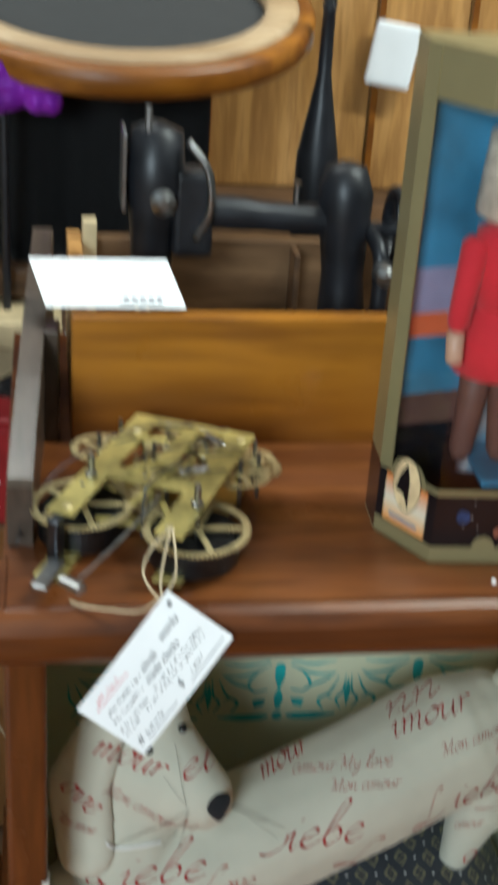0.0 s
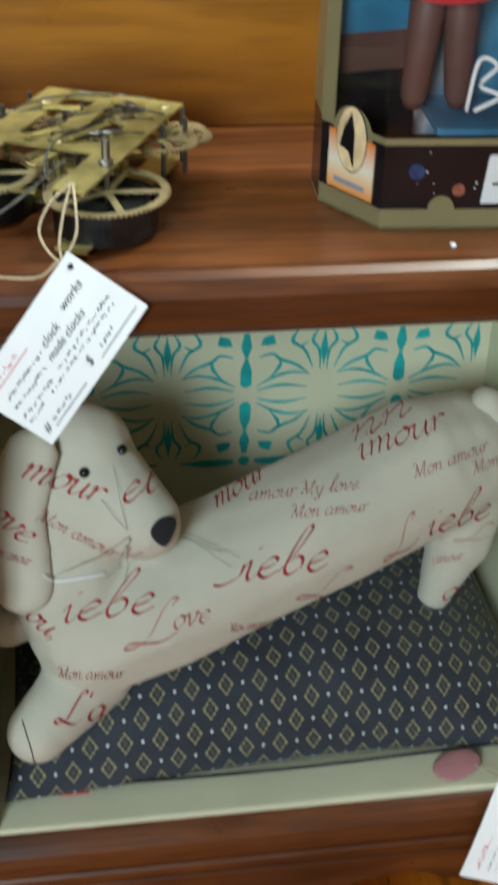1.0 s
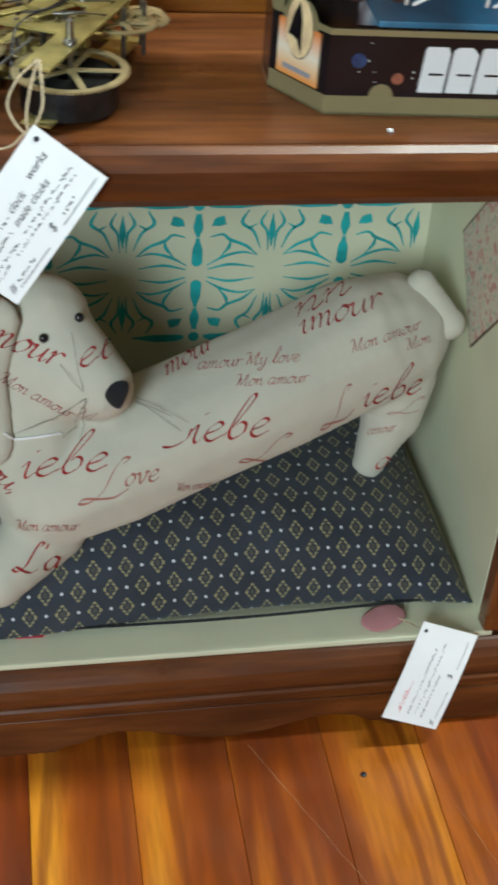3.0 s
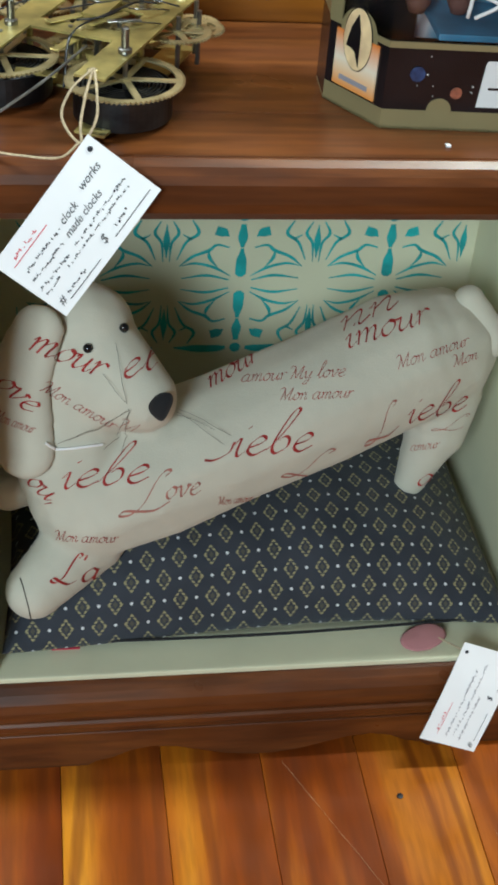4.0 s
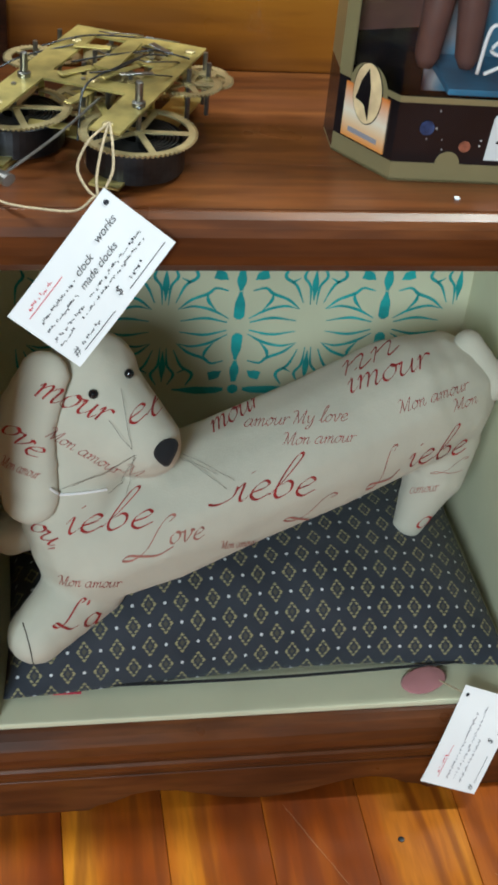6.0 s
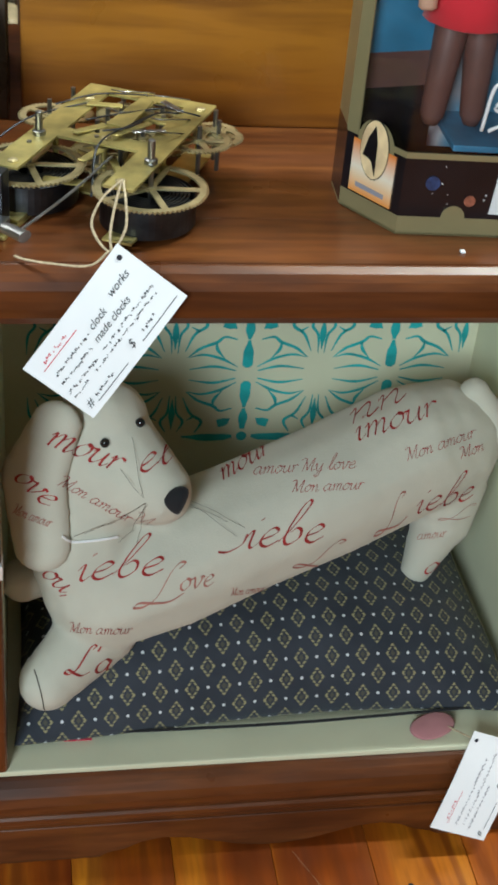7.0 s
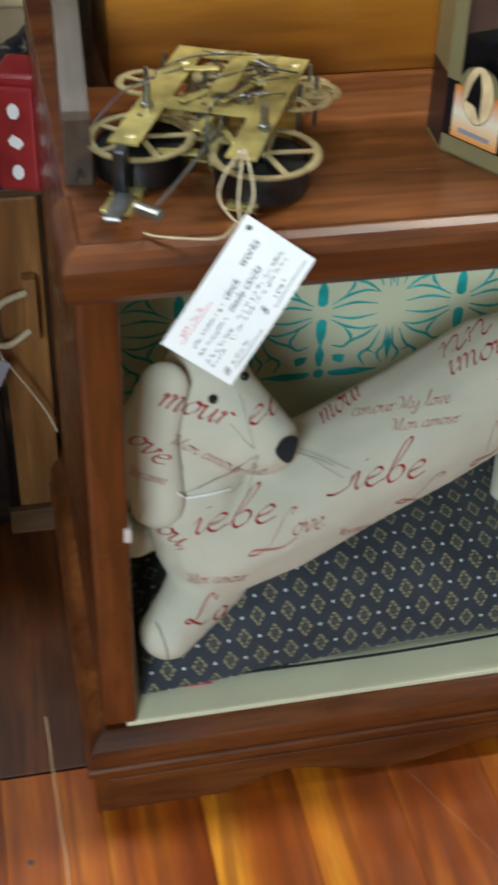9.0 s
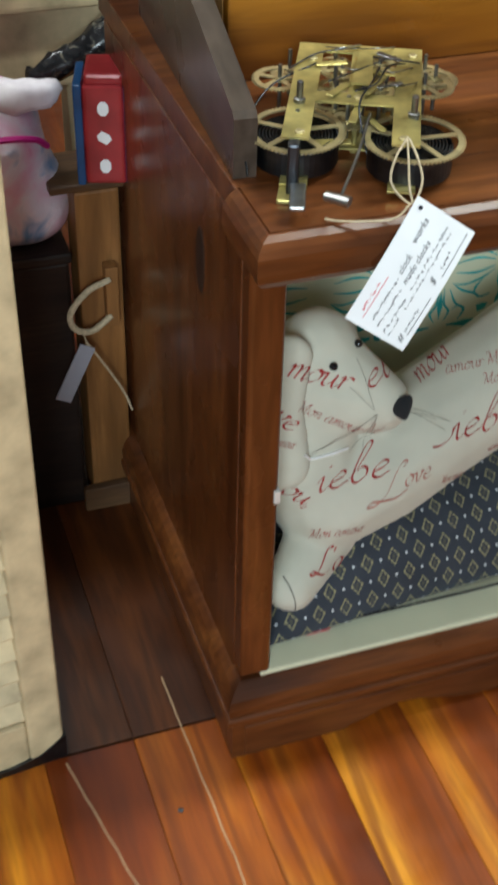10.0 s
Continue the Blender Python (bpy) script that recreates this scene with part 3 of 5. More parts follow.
# a cursive hand, letter by letter, with the x-height as the unit: strokes and the step to the next letter
HAND = {
    "a": (1.05, [(0.75, 0.85), (0.45, 1.0), (0.1, 0.6), (0.1, 0.15), (0.35, 0.0), (0.65, 0.3), (0.8, 0.95)], [(0.8, 0.95), (0.72, 0.25), (0.85, 0.0), (1.1, 0.25)]),
    "b": (0.95, [(0.0, 0.2), (0.35, 0.9), (0.75, 2.1), (0.7, 2.4), (0.5, 2.1), (0.25, 1.0), (0.2, 0.3), (0.4, 0.0), (0.75, 0.3), (0.75, 0.75), (0.55, 0.9), (0.35, 0.7)]),
    "e": (0.8, [(0.1, 0.4), (0.5, 0.6), (0.65, 0.85), (0.45, 1.0), (0.15, 0.65), (0.12, 0.2), (0.4, 0.0), (0.8, 0.3)]),
    "i": (0.5, [(0.0, 0.6), (0.2, 0.95), (0.2, 0.2), (0.32, 0.0), (0.55, 0.3)], [(0.33, 1.45), (0.45, 1.58)]),
    "l": (0.55, [(0.0, 0.2), (0.35, 1.0), (0.6, 2.0), (0.5, 2.25), (0.3, 1.7), (0.2, 0.4), (0.35, 0.0), (0.6, 0.3)]),
    "m": (1.2, [(0.0, 0.7), (0.15, 0.95), (0.15, 0.0)], [(0.15, 0.5), (0.4, 0.95), (0.55, 0.85), (0.52, 0.0)], [(0.52, 0.5), (0.8, 0.95), (0.95, 0.85), (0.92, 0.15), (1.02, 0.0), (1.25, 0.3)]),
    "n": (0.85, [(0.0, 0.7), (0.15, 0.95), (0.15, 0.0)], [(0.15, 0.5), (0.45, 0.95), (0.6, 0.85), (0.57, 0.15), (0.67, 0.0), (0.9, 0.3)]),
    "o": (0.85, [(0.45, 1.0), (0.12, 0.6), (0.15, 0.15), (0.4, 0.0), (0.7, 0.4), (0.68, 0.85), (0.45, 1.0), (0.6, 0.85), (0.95, 0.9)]),
    "r": (0.65, [(0.0, 0.7), (0.15, 0.95), (0.15, 0.0)], [(0.15, 0.5), (0.4, 0.95), (0.68, 0.85)]),
    "u": (0.95, [(0.0, 0.7), (0.15, 0.95), (0.12, 0.2), (0.3, 0.0), (0.6, 0.4), (0.7, 0.95)], [(0.7, 0.95), (0.68, 0.2), (0.8, 0.0), (1.0, 0.3)]),
    "v": (0.8, [(0.0, 0.8), (0.15, 0.95), (0.3, 0.0), (0.65, 0.7), (0.6, 1.0), (0.85, 0.9)]),
    "y": (0.85, [(0.0, 0.7), (0.15, 0.95), (0.2, 0.2), (0.35, 0.05), (0.65, 0.5), (0.75, 0.95)], [(0.75, 0.95), (0.6, -0.4), (0.35, -0.8), (0.15, -0.6), (0.8, 0.1)]),
    "L": (1.2, [(0.9, 1.75), (1.05, 2.0), (0.85, 2.1), (0.65, 1.6), (0.45, 0.4), (0.1, -0.05), (-0.25, 0.05), (-0.1, 0.25), (0.4, 0.0), (0.9, -0.15), (1.3, 0.15)]),
    "M": (1.3, [(-0.3, 1.5), (-0.1, 1.75), (0.2, 1.6), (0.15, 0.8), (0.0, 0.0)], [(0.2, 1.6), (0.5, 0.1)], [(0.5, 0.1), (1.05, 1.75), (0.95, 0.2), (1.1, 0.0), (1.3, 0.2)]),
    "'": (0.35, [(0.15, 2.0), (0.08, 1.6)]),
    ",": (0.4, [(0.2, 0.1), (0.05, -0.35)]),
    ")": (0.5, [(0.0, 0.05), (0.35, 0.02), (0.75, 0.4), (0.8, 1.0)]),
    " ": (0.55,),
}


def printed(words, at, width, angle, tall, ink=None):
    """A word in a cursive hand with a slanted broad nib, laid on the dog's cloth."""
    bm = bmesh.new()
    run = sum(HAND[c][0] for c in words)
    kx, c, s, pen = width / run, math.cos(radians(angle)), math.sin(radians(angle)), 0.0
    nib = (0.03 if tall < 0.007 else 0.09) * tall
    for letter in words:
        for stroke in HAND[letter][1:]:
            line = [(kx * (pen + p.x + 0.3 * p.y), tall * p.y) for p in curve_points([(x, y, 0) for x, y in stroke], 5)]
            rows = []
            for i, (x, y) in enumerate(line):
                (ax, ay), (cx, cy) = line[max(i - 1, 0)], line[min(i + 1, len(line) - 1)]
                n = math.hypot(cx - ax, cy - ay) or 1.0
                dx, dy = (cx - ax) / n, (cy - ay) / n
                half = 0.00016 + nib * abs(dx * 0.55 - dy * 0.83)
                pair = []
                for side in (half, -half):
                    u, v = x - dy * side, y + dx * side
                    q = on_dog(Vector(at) + SIDE * (u * c - v * s) + RISE * (u * s + v * c), 0.0005)
                    pair.append(q)
                if None in pair or (rows and (pair[0] - Vector(rows[-1][0].co)).length > 0.012):
                    if pair[0] is None or pair[1] is None:
                        rows = []
                        continue
                    rows = []
                made = [bm.verts.new(q) for q in pair]
                if rows:
                    bm.faces.new((rows[-1][0], rows[-1][1], made[1], made[0]))
                rows.append(made)
        pen += HAND[letter][0]
    if bm.faces:
        part("printed_word", bm, ink or RED_PRINT, dog)
    else:
        bm.free()


WORDS = [
    ("mour", (0.0661, 0.0776, 0.3418), 0.0530, -17, 0.0115),
    ("el", (0.1323, 0.0648, 0.3224), 0.0240, 27, 0.0110),
    ("Mon amour", (0.0743, 0.0668, 0.3131), 0.0564, -24, 0.0052),
    ("ove", (0.0432, 0.0734, 0.3166), 0.0319, -38, 0.0101),
    ("iebe", (0.0863, 0.0509, 0.2366), 0.0644, 10, 0.0125),
    ("ou,", (0.0624, 0.0687, 0.2303), 0.0274, -33, 0.0094),
    ("Mon amour", (0.0839, 0.0496, 0.1883), 0.0462, 4, 0.0050),
    ("L'a", (0.0815, 0.0291, 0.1642), 0.0294, 0, 0.0109),
    ("iebe", (0.2121, 0.0582, 0.2567), 0.0607, 9, 0.0135),
    (")", (0.1935, 0.058, 0.2535), 0.0105, 9, 0.0125),
    ("mour", (0.2002, 0.1036, 0.2862), 0.0436, 36, 0.0086),
    ("amour My love", (0.2238, 0.1039, 0.2917), 0.0789, 9, 0.0055),
    ("Mon amour", (0.2518, 0.0859, 0.2871), 0.0545, 8, 0.0052),
    ("imour", (0.3047, 0.1168, 0.3116), 0.0689, 24, 0.0105),
    ("nn", (0.3016, 0.1292, 0.3180), 0.0504, 31, 0.0100),
    ("Mon amour", (0.3448, 0.1030, 0.3022), 0.0600, 24, 0.0056),
    ("Mon", (0.3917, 0.1119, 0.2971), 0.0213, 25, 0.0050),
    ("iebe", (0.3556, 0.0978, 0.2543), 0.0535, 17, 0.0105),
    ("a", (0.3840, 0.1234, 0.1701), 0.0140, 8, 0.0094),
]
for words, at, width, angle, tall in WORDS:
    printed(words, at, width, angle, tall)
FADED = [
    ("M", (0.1292, 0.0568, 0.2876), 0.0121, -18, 0.0047),
    ("L", (0.1356, 0.0385, 0.2202), 0.0293, 20, 0.0117),
    ("ove", (0.1631, 0.0410, 0.2321), 0.0259, 13, 0.0086),
    ("L", (0.2613, 0.0714, 0.2262), 0.0267, 8, 0.0094),
    ("L", (0.3276, 0.0896, 0.2424), 0.0233, 34, 0.0101),
    ("amour", (0.3768, 0.1328, 0.1996), 0.0223, 15, 0.0047),
    ("L", (0.3923, 0.1239, 0.2274), 0.0203, 10, 0.0055),
    ("Mon amour", (0.2058, 0.0543, 0.2140), 0.0255, 8, 0.0039),
    ("Mon amour", (0.0430, 0.0669, 0.2889), 0.0282, -15, 0.0047),
]
for words, at, width, angle, tall in FADED:
    printed(words, at, width, angle, tall, FAINT_PRINT)


WHISKERS = [
    ((0.1374, 0.055, 0.3045), (0.0938, 0.061, 0.2732)),
    ((0.1382, 0.0547, 0.3047), (0.0865, 0.0612, 0.2707)),
    ((0.1386, 0.0544, 0.3034), (0.1187, 0.0623, 0.2634)),
    ((0.1374, 0.0547, 0.3032), (0.1322, 0.0626, 0.2573)),
    ((0.1358, 0.0564, 0.3085), (0.1198, 0.0703, 0.3238)),
    ((0.1357, 0.0568, 0.3097), (0.1284, 0.0836, 0.3414)),
    ((0.1749, 0.0858, 0.2778), (0.2071, 0.0636, 0.2644)),
    ((0.1759, 0.0881, 0.2787), (0.2138, 0.068, 0.2687)),
    ((0.1747, 0.0834, 0.2769), (0.2011, 0.0707, 0.2724)),
]
for p, q in WHISKERS:
    line = [on_dog(Vector(p).lerp(Vector(q), k / 10), 0.0012 + 0.003 * math.sin(math.pi * k / 10)) for k in range(11)]
    line = [c for c in line if c is not None]
    part("whisker", tube(line, 0.00014, 5), WHISKER, dog, "thin dark whisker thread")


STITCH = [(0.0646, 0.075, 0.1369), (0.069, 0.075, 0.1267), (0.0734, 0.075, 0.1102), (0.0746, 0.075, 0.0922)]
part("stitch", tube([on_dog(p, 0.0003) or Vector(p) for p in curve_points(STITCH, 4)], 0.0005, 5), WHISKER, dog)
FASTENER = [(0.0812, 0.075, 0.2625), (0.0875, 0.075, 0.2568), (0.1021, 0.075, 0.2572), (0.1202, 0.075, 0.2595)]
part("fastener", tube([on_dog(p, 0.0015) or Vector(p) for p in curve_points(FASTENER, 4)], 0.0011, 6), WHITE_PRINT, dog, "thin clear plastic fastener")


def bead(at, r, flat=1.0):
    bm = bmesh.new()
    bmesh.ops.create_uvsphere(bm, u_segments=16, v_segments=10, radius=r)
    bmesh.ops.translate(bm, vec=on_dog(at, r * 0.35), verts=bm.verts[:])
    return bm


part("eye", bead((0.108, 0.077, 0.342), 0.0036), BLACK_BEAD, dog, smooth=True)
part("eye", bead((0.135, 0.0985, 0.344), 0.0036), BLACK_BEAD, dog, smooth=True)
nose_at = (0.1570, 0.046, 0.3125)
bm = bmesh.new()
bmesh.ops.create_uvsphere(bm, u_segments=18, v_segments=10, radius=1.0)
for v in bm.verts:
    x, y, z = v.co
    v.co = Vector((x * (0.0088 + 0.0042 * y), y * 0.0098 + 0.0022 * x, z * 0.0055))
bmesh.ops.transform(bm, matrix=frame_of(on_dog(nose_at, 0.002), SIDE + RISE * 0.25, RISE), verts=bm.verts[:])
part("nose", bm, BLACK_FELT, dog, "black felt nose", smooth=True)

# ---- cushion under the dog ----
def cushion_mesh(x0, x1, y0, y1, z0, height, nx=64, ny=44):
    bm = bmesh.new()
    uv = bm.loops.layers.uv.new("UVMap")
    span = {}
    for side in (1, -1):
        grid, arc = [], []
        for i in range(nx + 1):
            u = 2 * i / nx - 1
            row, run, last = [], 0.0, None
            for j in range(ny + 1):
                v = 2 * (0.5 - 0.5 * math.cos(math.pi * j / ny)) - 1
                plump = (max(0, 1 - abs(u) ** 3.2) ** 0.62) * (max(0, 1 - abs(v) ** 3.0) ** 0.55)
                pull = 0.012 * (1 - abs(u * v) ** 2)
                x = (x0 + x1) / 2 + (x1 - x0) / 2 * u * (1 - 0.03 * (1 - v * v))
                y = (y0 + y1) / 2 + (y1 - y0) / 2 * v * (1 - 0.06 * (1 - u * u)) + 0.006 * math.sin(2.4 * u + 0.6)
                ripple = 0.0035 * noise.noise((x * 22, y * 22, side)) * plump
                z = z0 + (height * plump + ripple + 0.006 * (1 - plump) if side > 0 else 0.006 * (1 - plump))
                co = Vector((x, y, z))
                run += (co - last).length if last else 0.0
                last = co
                edge = i in (0, nx) or j in (0, ny)
                key = (i, j) if edge else (i, j, side)
                if key not in span:
                    span[key] = bm.verts.new(co)
                row.append(span[key])
                arc.append((x, run))
            grid.append(row)
        for i in range(nx):
            for j in range(ny):
                quad = [(i, j), (i + 1, j), (i + 1, j + 1), (i, j + 1)]
                f = bm.faces.new([grid[a][b] for a, b in quad])
                for loop, (a, b) in zip(f.loops, quad):
                    loop[uv].uv = arc[a * (ny + 1) + b]
    return bm


cushion = thing("cushion", "navy cushion woven with gold diamonds and white dots", "cushion")
part("cover", cushion_mesh(0.040, 0.4555, 0.026, 0.285, SILL + 0.0005, 0.082), CUSHION, cushion, smooth=True)
part("piping", tube(curve_points([(0.045, 0.034, 0.1), (0.12, 0.028, 0.1), (0.25, 0.027, 0.1), (0.36, 0.031, 0.1), (0.45, 0.036, 0.1)], 8), 0.0013, 6), DARK_CLOTH, cushion, "dark stitched seam edge", smooth=True)
part("care_label", block(0.078, 0.1, 0.0255, 0.034, 0.0945, 0.0955, 0), RED_INK, cushion, "small red cloth label")


def price_tag(label, corner, right, down, w, h, hole, lines):
    """A white card; the lines are (words or bar length, x, y from the top, height, ink)."""
    r, d = Vector(right).normalized(), Vector(down).normalized()
    m = frame_of(corner, r, -d)
    tag = thing("price_tag", label, "price tag", m)
    bm = bmesh.new()
    nx, ny = 12, 8
    top = [[bm.verts.new((w * i / nx, -h * j / ny, 0.0016 * math.sin(math.pi * i / nx))) for j in range(ny + 1)] for i in range(nx + 1)]
    low = [[bm.verts.new((w * i / nx, -h * j / ny, 0.0016 * math.sin(math.pi * i / nx) - 0.0005)) for j in range(ny + 1)] for i in range(nx + 1)]
    for i in range(nx):
        for j in range(ny):
            bm.faces.new((top[i][j], top[i][j + 1], top[i + 1][j + 1], top[i + 1][j]))
            bm.faces.new((low[i][j], low[i + 1][j], low[i + 1][j + 1], low[i][j + 1]))
    ring = [(i, 0) for i in range(nx)] + [(nx, j) for j in range(ny)] + [(i, ny) for i in range(nx, 0, -1)] + [(0, j) for j in range(ny, 0, -1)]
    for (a, b), (c, e) in zip(ring, ring[1:] + ring[:1]):
        bm.faces.new((top[a][b], top[c][e], low[c][e], low[a][b]))
    part("card", bm, CARD, tag)
    part("hole", lathe([(0.0004, 0.0), (0.0015, 0.0), (0.0016, 0.0003)], 12, Matrix.Translation((hole[0], -hole[1], 0.0006))), INK, tag)

    def lift(x):
        return 0.0016 * math.sin(math.pi * max(0, min(1, x / w))) + 0.0005

    for what, x, y, size, ink in lines:
        if isinstance(what, str):
            me = text_mesh(what, size, 0.3)
            for v in me.vertices:
                v.co = Vector((x + v.co.x, v.co.y - y, lift(x + v.co.x)))
            part("writing", me, ink, tag)
        else:
            bm = bmesh.new()
            n = max(2, int(what / 0.004))
            rows = [(bm.verts.new((x + what * k / n, -y + size / 2, lift(x + what * k / n))), bm.verts.new((x + what * k / n, -y - size / 2, lift(x + what * k / n)))) for k in range(n + 1)]
            for a, c in zip(rows, rows[1:]):
                bm.faces.new((a[0], a[1], c[1], c[0]))
            part("written_bar", bm, ink, tag)
    return tag


def scrawl(x, y, length, size, ink, seed):
    """Bars of a line that cannot be read."""
    rnd, out, at = random.Random(seed), [], x
    while at < x + length:
        n = rnd.uniform(0.0005, 0.0013)
        out.append((n, at, y + rnd.uniform(-0.0007, 0.0007), size * rnd.uniform(0.5, 1.9), ink))
        at += n + rnd.choice((0.0003, 0.0004, 0.0005, 0.0019))
    return out


price_tag("white paper price tag on a clip of the cushion", (0.3695, -0.034, 0.036), (0.032, 0.029, 0.078), (0.046, -0.005, -0.028), 0.089, 0.052, (0.082, 0.005),
          [(0.03, 0.008, 0.0125, 0.0004, RED_INK), *scrawl(0.012, 0.0105, 0.016, 0.0014, RED_INK, 1), *scrawl(0.008, 0.0205, 0.062, 0.001, GREY_CARD, 2), *scrawl(0.01, 0.027, 0.066, 0.001, GREY_CARD, 3), *scrawl(0.008, 0.033, 0.04, 0.001, GREY_CARD, 13),
           (0.026, 0.01, 0.0465, 0.0004, INK), (0.026, 0.056, 0.046, 0.0004, INK), ("$", 0.047, 0.0445, 0.007, INK), ("#", 0.003, 0.047, 0.007, INK)])
pink = thing("felt_badge", "oval pink felt patch lying on the cubby edge", "felt patch")
bm = lathe([(0.001, 0.0), (0.019, 0.0), (0.0205, 0.0012), (0.018, 0.0024), (0.001, 0.0026)], 24)
for v in bm.verts:
    v.co = Vector((v.co.x * 0.98, v.co.y * 0.6, v.co.z + 0.0007 * math.sin(v.co.x * 150)))
bmesh.ops.transform(bm, matrix=pose(0.376, 0.019, SILL + 0.0035, 8, -4, 14), verts=bm.verts[:])
part("patch", bm, PINK_FELT, pink, smooth=True)
part("cord", tube(curve_points([(0.388, 0.016, SILL + 0.006), (0.397, 0.005, SILL + 0.0085), (0.403, -0.007, 0.1055)], 5), 0.0007, 6), STRING, pink)

# ---- clock works ----
TURN = -25.0
clock = thing("clock_works", "brass clock movement with toothed wheels, lying on the cabinet top", "clock movement", pose(0.097, 0.055, SHELF, 0, 0, TURN) @ Matrix.Diagonal((0.95, 1.03, 0.67, 1)))


def gear(r, teeth, spokes, hub=0.004, rim=0.0055, thick=0.0018):
    bm = bmesh.new()
    n = teeth * 4
    layers = []
    for z in (0, thick):
        outer, inner = [], []
        for k in range(n):
            a = 2 * math.pi * k / n
            ro = r if k % 4 in (0, 1) else r - 0.0018
            outer.append(bm.verts.new((ro * math.cos(a), ro * math.sin(a), z)))
            inner.append(bm.verts.new(((r - rim) * math.cos(a), (r - rim) * math.sin(a), z)))
        layers.append((outer, inner))
    (o0, i0), (o1, i1) = layers
    for k in range(n):
        j = (k + 1) % n
        bm.faces.new((o1[k], o1[j], i1[j], i1[k]))
        bm.faces.new((o0[k], i0[k], i0[j], o0[j]))
        bm.faces.new((o0[k], o0[j], o1[j], o1[k]))
        bm.faces.new((i0[k], i1[k], i1[j], i0[j]))
    for s in range(spokes):
        put_box(bm, 0.001, r - rim + 0.0008, -0.0021, 0.0021, 0.0002, thick - 0.0002, 0, m=pose(0, 0, 0, 0, 0, 360 * s / spokes + 20))
    hubm = lathe([(hub, -0.001), (hub, thick + 0.001)], 14)
    me = bpy.data.meshes.new("hub")
    hubm.to_mesh(me)
    hubm.free()
    bm.from_mesh(me)
    bpy.data.meshes.remove(me)
    return bm


def coil(r0, r1, turns, h, at):
    """A wound spring, as a ribbon on edge."""
    bm = bmesh.new()
    n = int(turns * 28)
    rows = []
    for k in range(n + 1):
        a, r = 2 * math.pi * k / 28, r0 + (r1 - r0) * k / n
        c, s = math.cos(a), math.sin(a)
        rows.append([bm.verts.new((at[0] + q * c, at[1] + q * s, at[2] + z)) for q, z in ((r, 0), (r, h), (r + 0.0011, h), (r + 0.0011, 0))])
    for a, b in zip(rows, rows[1:]):
        for k in range(4):
            bm.faces.new((a[k], a[(k + 1) % 4], b[(k + 1) % 4], b[k]))
    return bm


def plate_bars(z, thick):
    """A skeleton plate in one piece: two uprights, three crossbars and a middle bar round open panes."""
    xs, ys = (-0.046, -0.027, -0.005, 0.008, 0.028, 0.047), (-0.052, 0.003, 0.018, 0.052, 0.062, 0.085, 0.098)
    solid = ["x...x", "xxxxx", "x.x.x", "x.xxx", "x.x.x", "xxxxx"]
    bm = bmesh.new()
    grid = {}
    for j, row in enumerate(solid):
        for i, c in enumerate(row):
            if c == "x":
                corners = ((i, j), (i + 1, j), (i + 1, j + 1), (i, j + 1))
                for a, b in corners:
                    if (a, b) not in grid:
                        grid[(a, b)] = bm.verts.new((xs[a], ys[b], z))
                bm.faces.new([grid[c] for c in corners])
    top = bmesh.ops.extrude_face_region(bm, geom=bm.faces[:])
    bmesh.ops.translate(bm, vec=(0, 0, thick), verts=[e for e in top["geom"] if isinstance(e, bmesh.types.BMVert)])
    return bm


part("front_plate", plate_bars(0.055, 0.0022), BRASS, clock, "pierced brass front plate")
part("back_plate", plate_bars(0.006, 0.0022), BRASS, clock, "pierced brass back plate")
WHEELS = [(-0.038, -0.014, 0.036, 0.035, 72, 5), (0.044, -0.015, 0.036, 0.036, 72, 5), (-0.057, 0.055, 0.042, 0.021, 46, 5), (0.050, 0.056, 0.044, 0.022, 48, 5),
          (0.050, 0.088, 0.036, 0.016, 38, 5), (0.000, 0.045, 0.040, 0.019, 40, 4), (-0.004, 0.012, 0.030, 0.014, 30, 4), (-0.052, 0.082, 0.030, 0.015, 36, 5),
          (0.016, 0.076, 0.050, 0.014, 30, 4), (-0.014, 0.036, 0.024, 0.020, 42, 5), (-0.012, 0.072, 0.045, 0.017, 38, 4), (0.018, 0.036, 0.048, 0.012, 28, 4), (-0.016, 0.058, 0.034, 0.015, 34, 4), (0.022, 0.062, 0.028, 0.018, 40, 5),
          (0.058, 0.072, 0.041, 0.017, 38, 5), (-0.018, 0.09, 0.04, 0.012, 28, 4), (0.006, 0.028, 0.052, 0.01, 24, 4)]
for x, y, z, r, n, s in WHEELS:
    bm = gear(r, n, s)
    bmesh.ops.translate(bm, vec=(x, y, z), verts=bm.verts[:])
    wheel = part("wheel", bm, BRASS_LIGHT, clock, "toothed brass wheel")
    part("arbor", tube([(x, y, 0.008), (x, y, 0.0585)], 0.0016, 8), STEEL, wheel)
for x, y in ((-0.038, -0.012), (0.042, -0.013)):
    spring = part("mainspring", coil(0.008, 0.027, 8, 0.026, (x, y, 0.006)), DARK_STEEL, clock, "wound dark steel mainspring")
    part("spring_band", lathe([(0.0285, 0.0), (0.030, 0.001), (0.030, 0.026), (0.0285, 0.027), (0.0282, 0.002)], 48, Matrix.Translation((x, y, 0.0045)), ring=True), DARK_STEEL, spring)
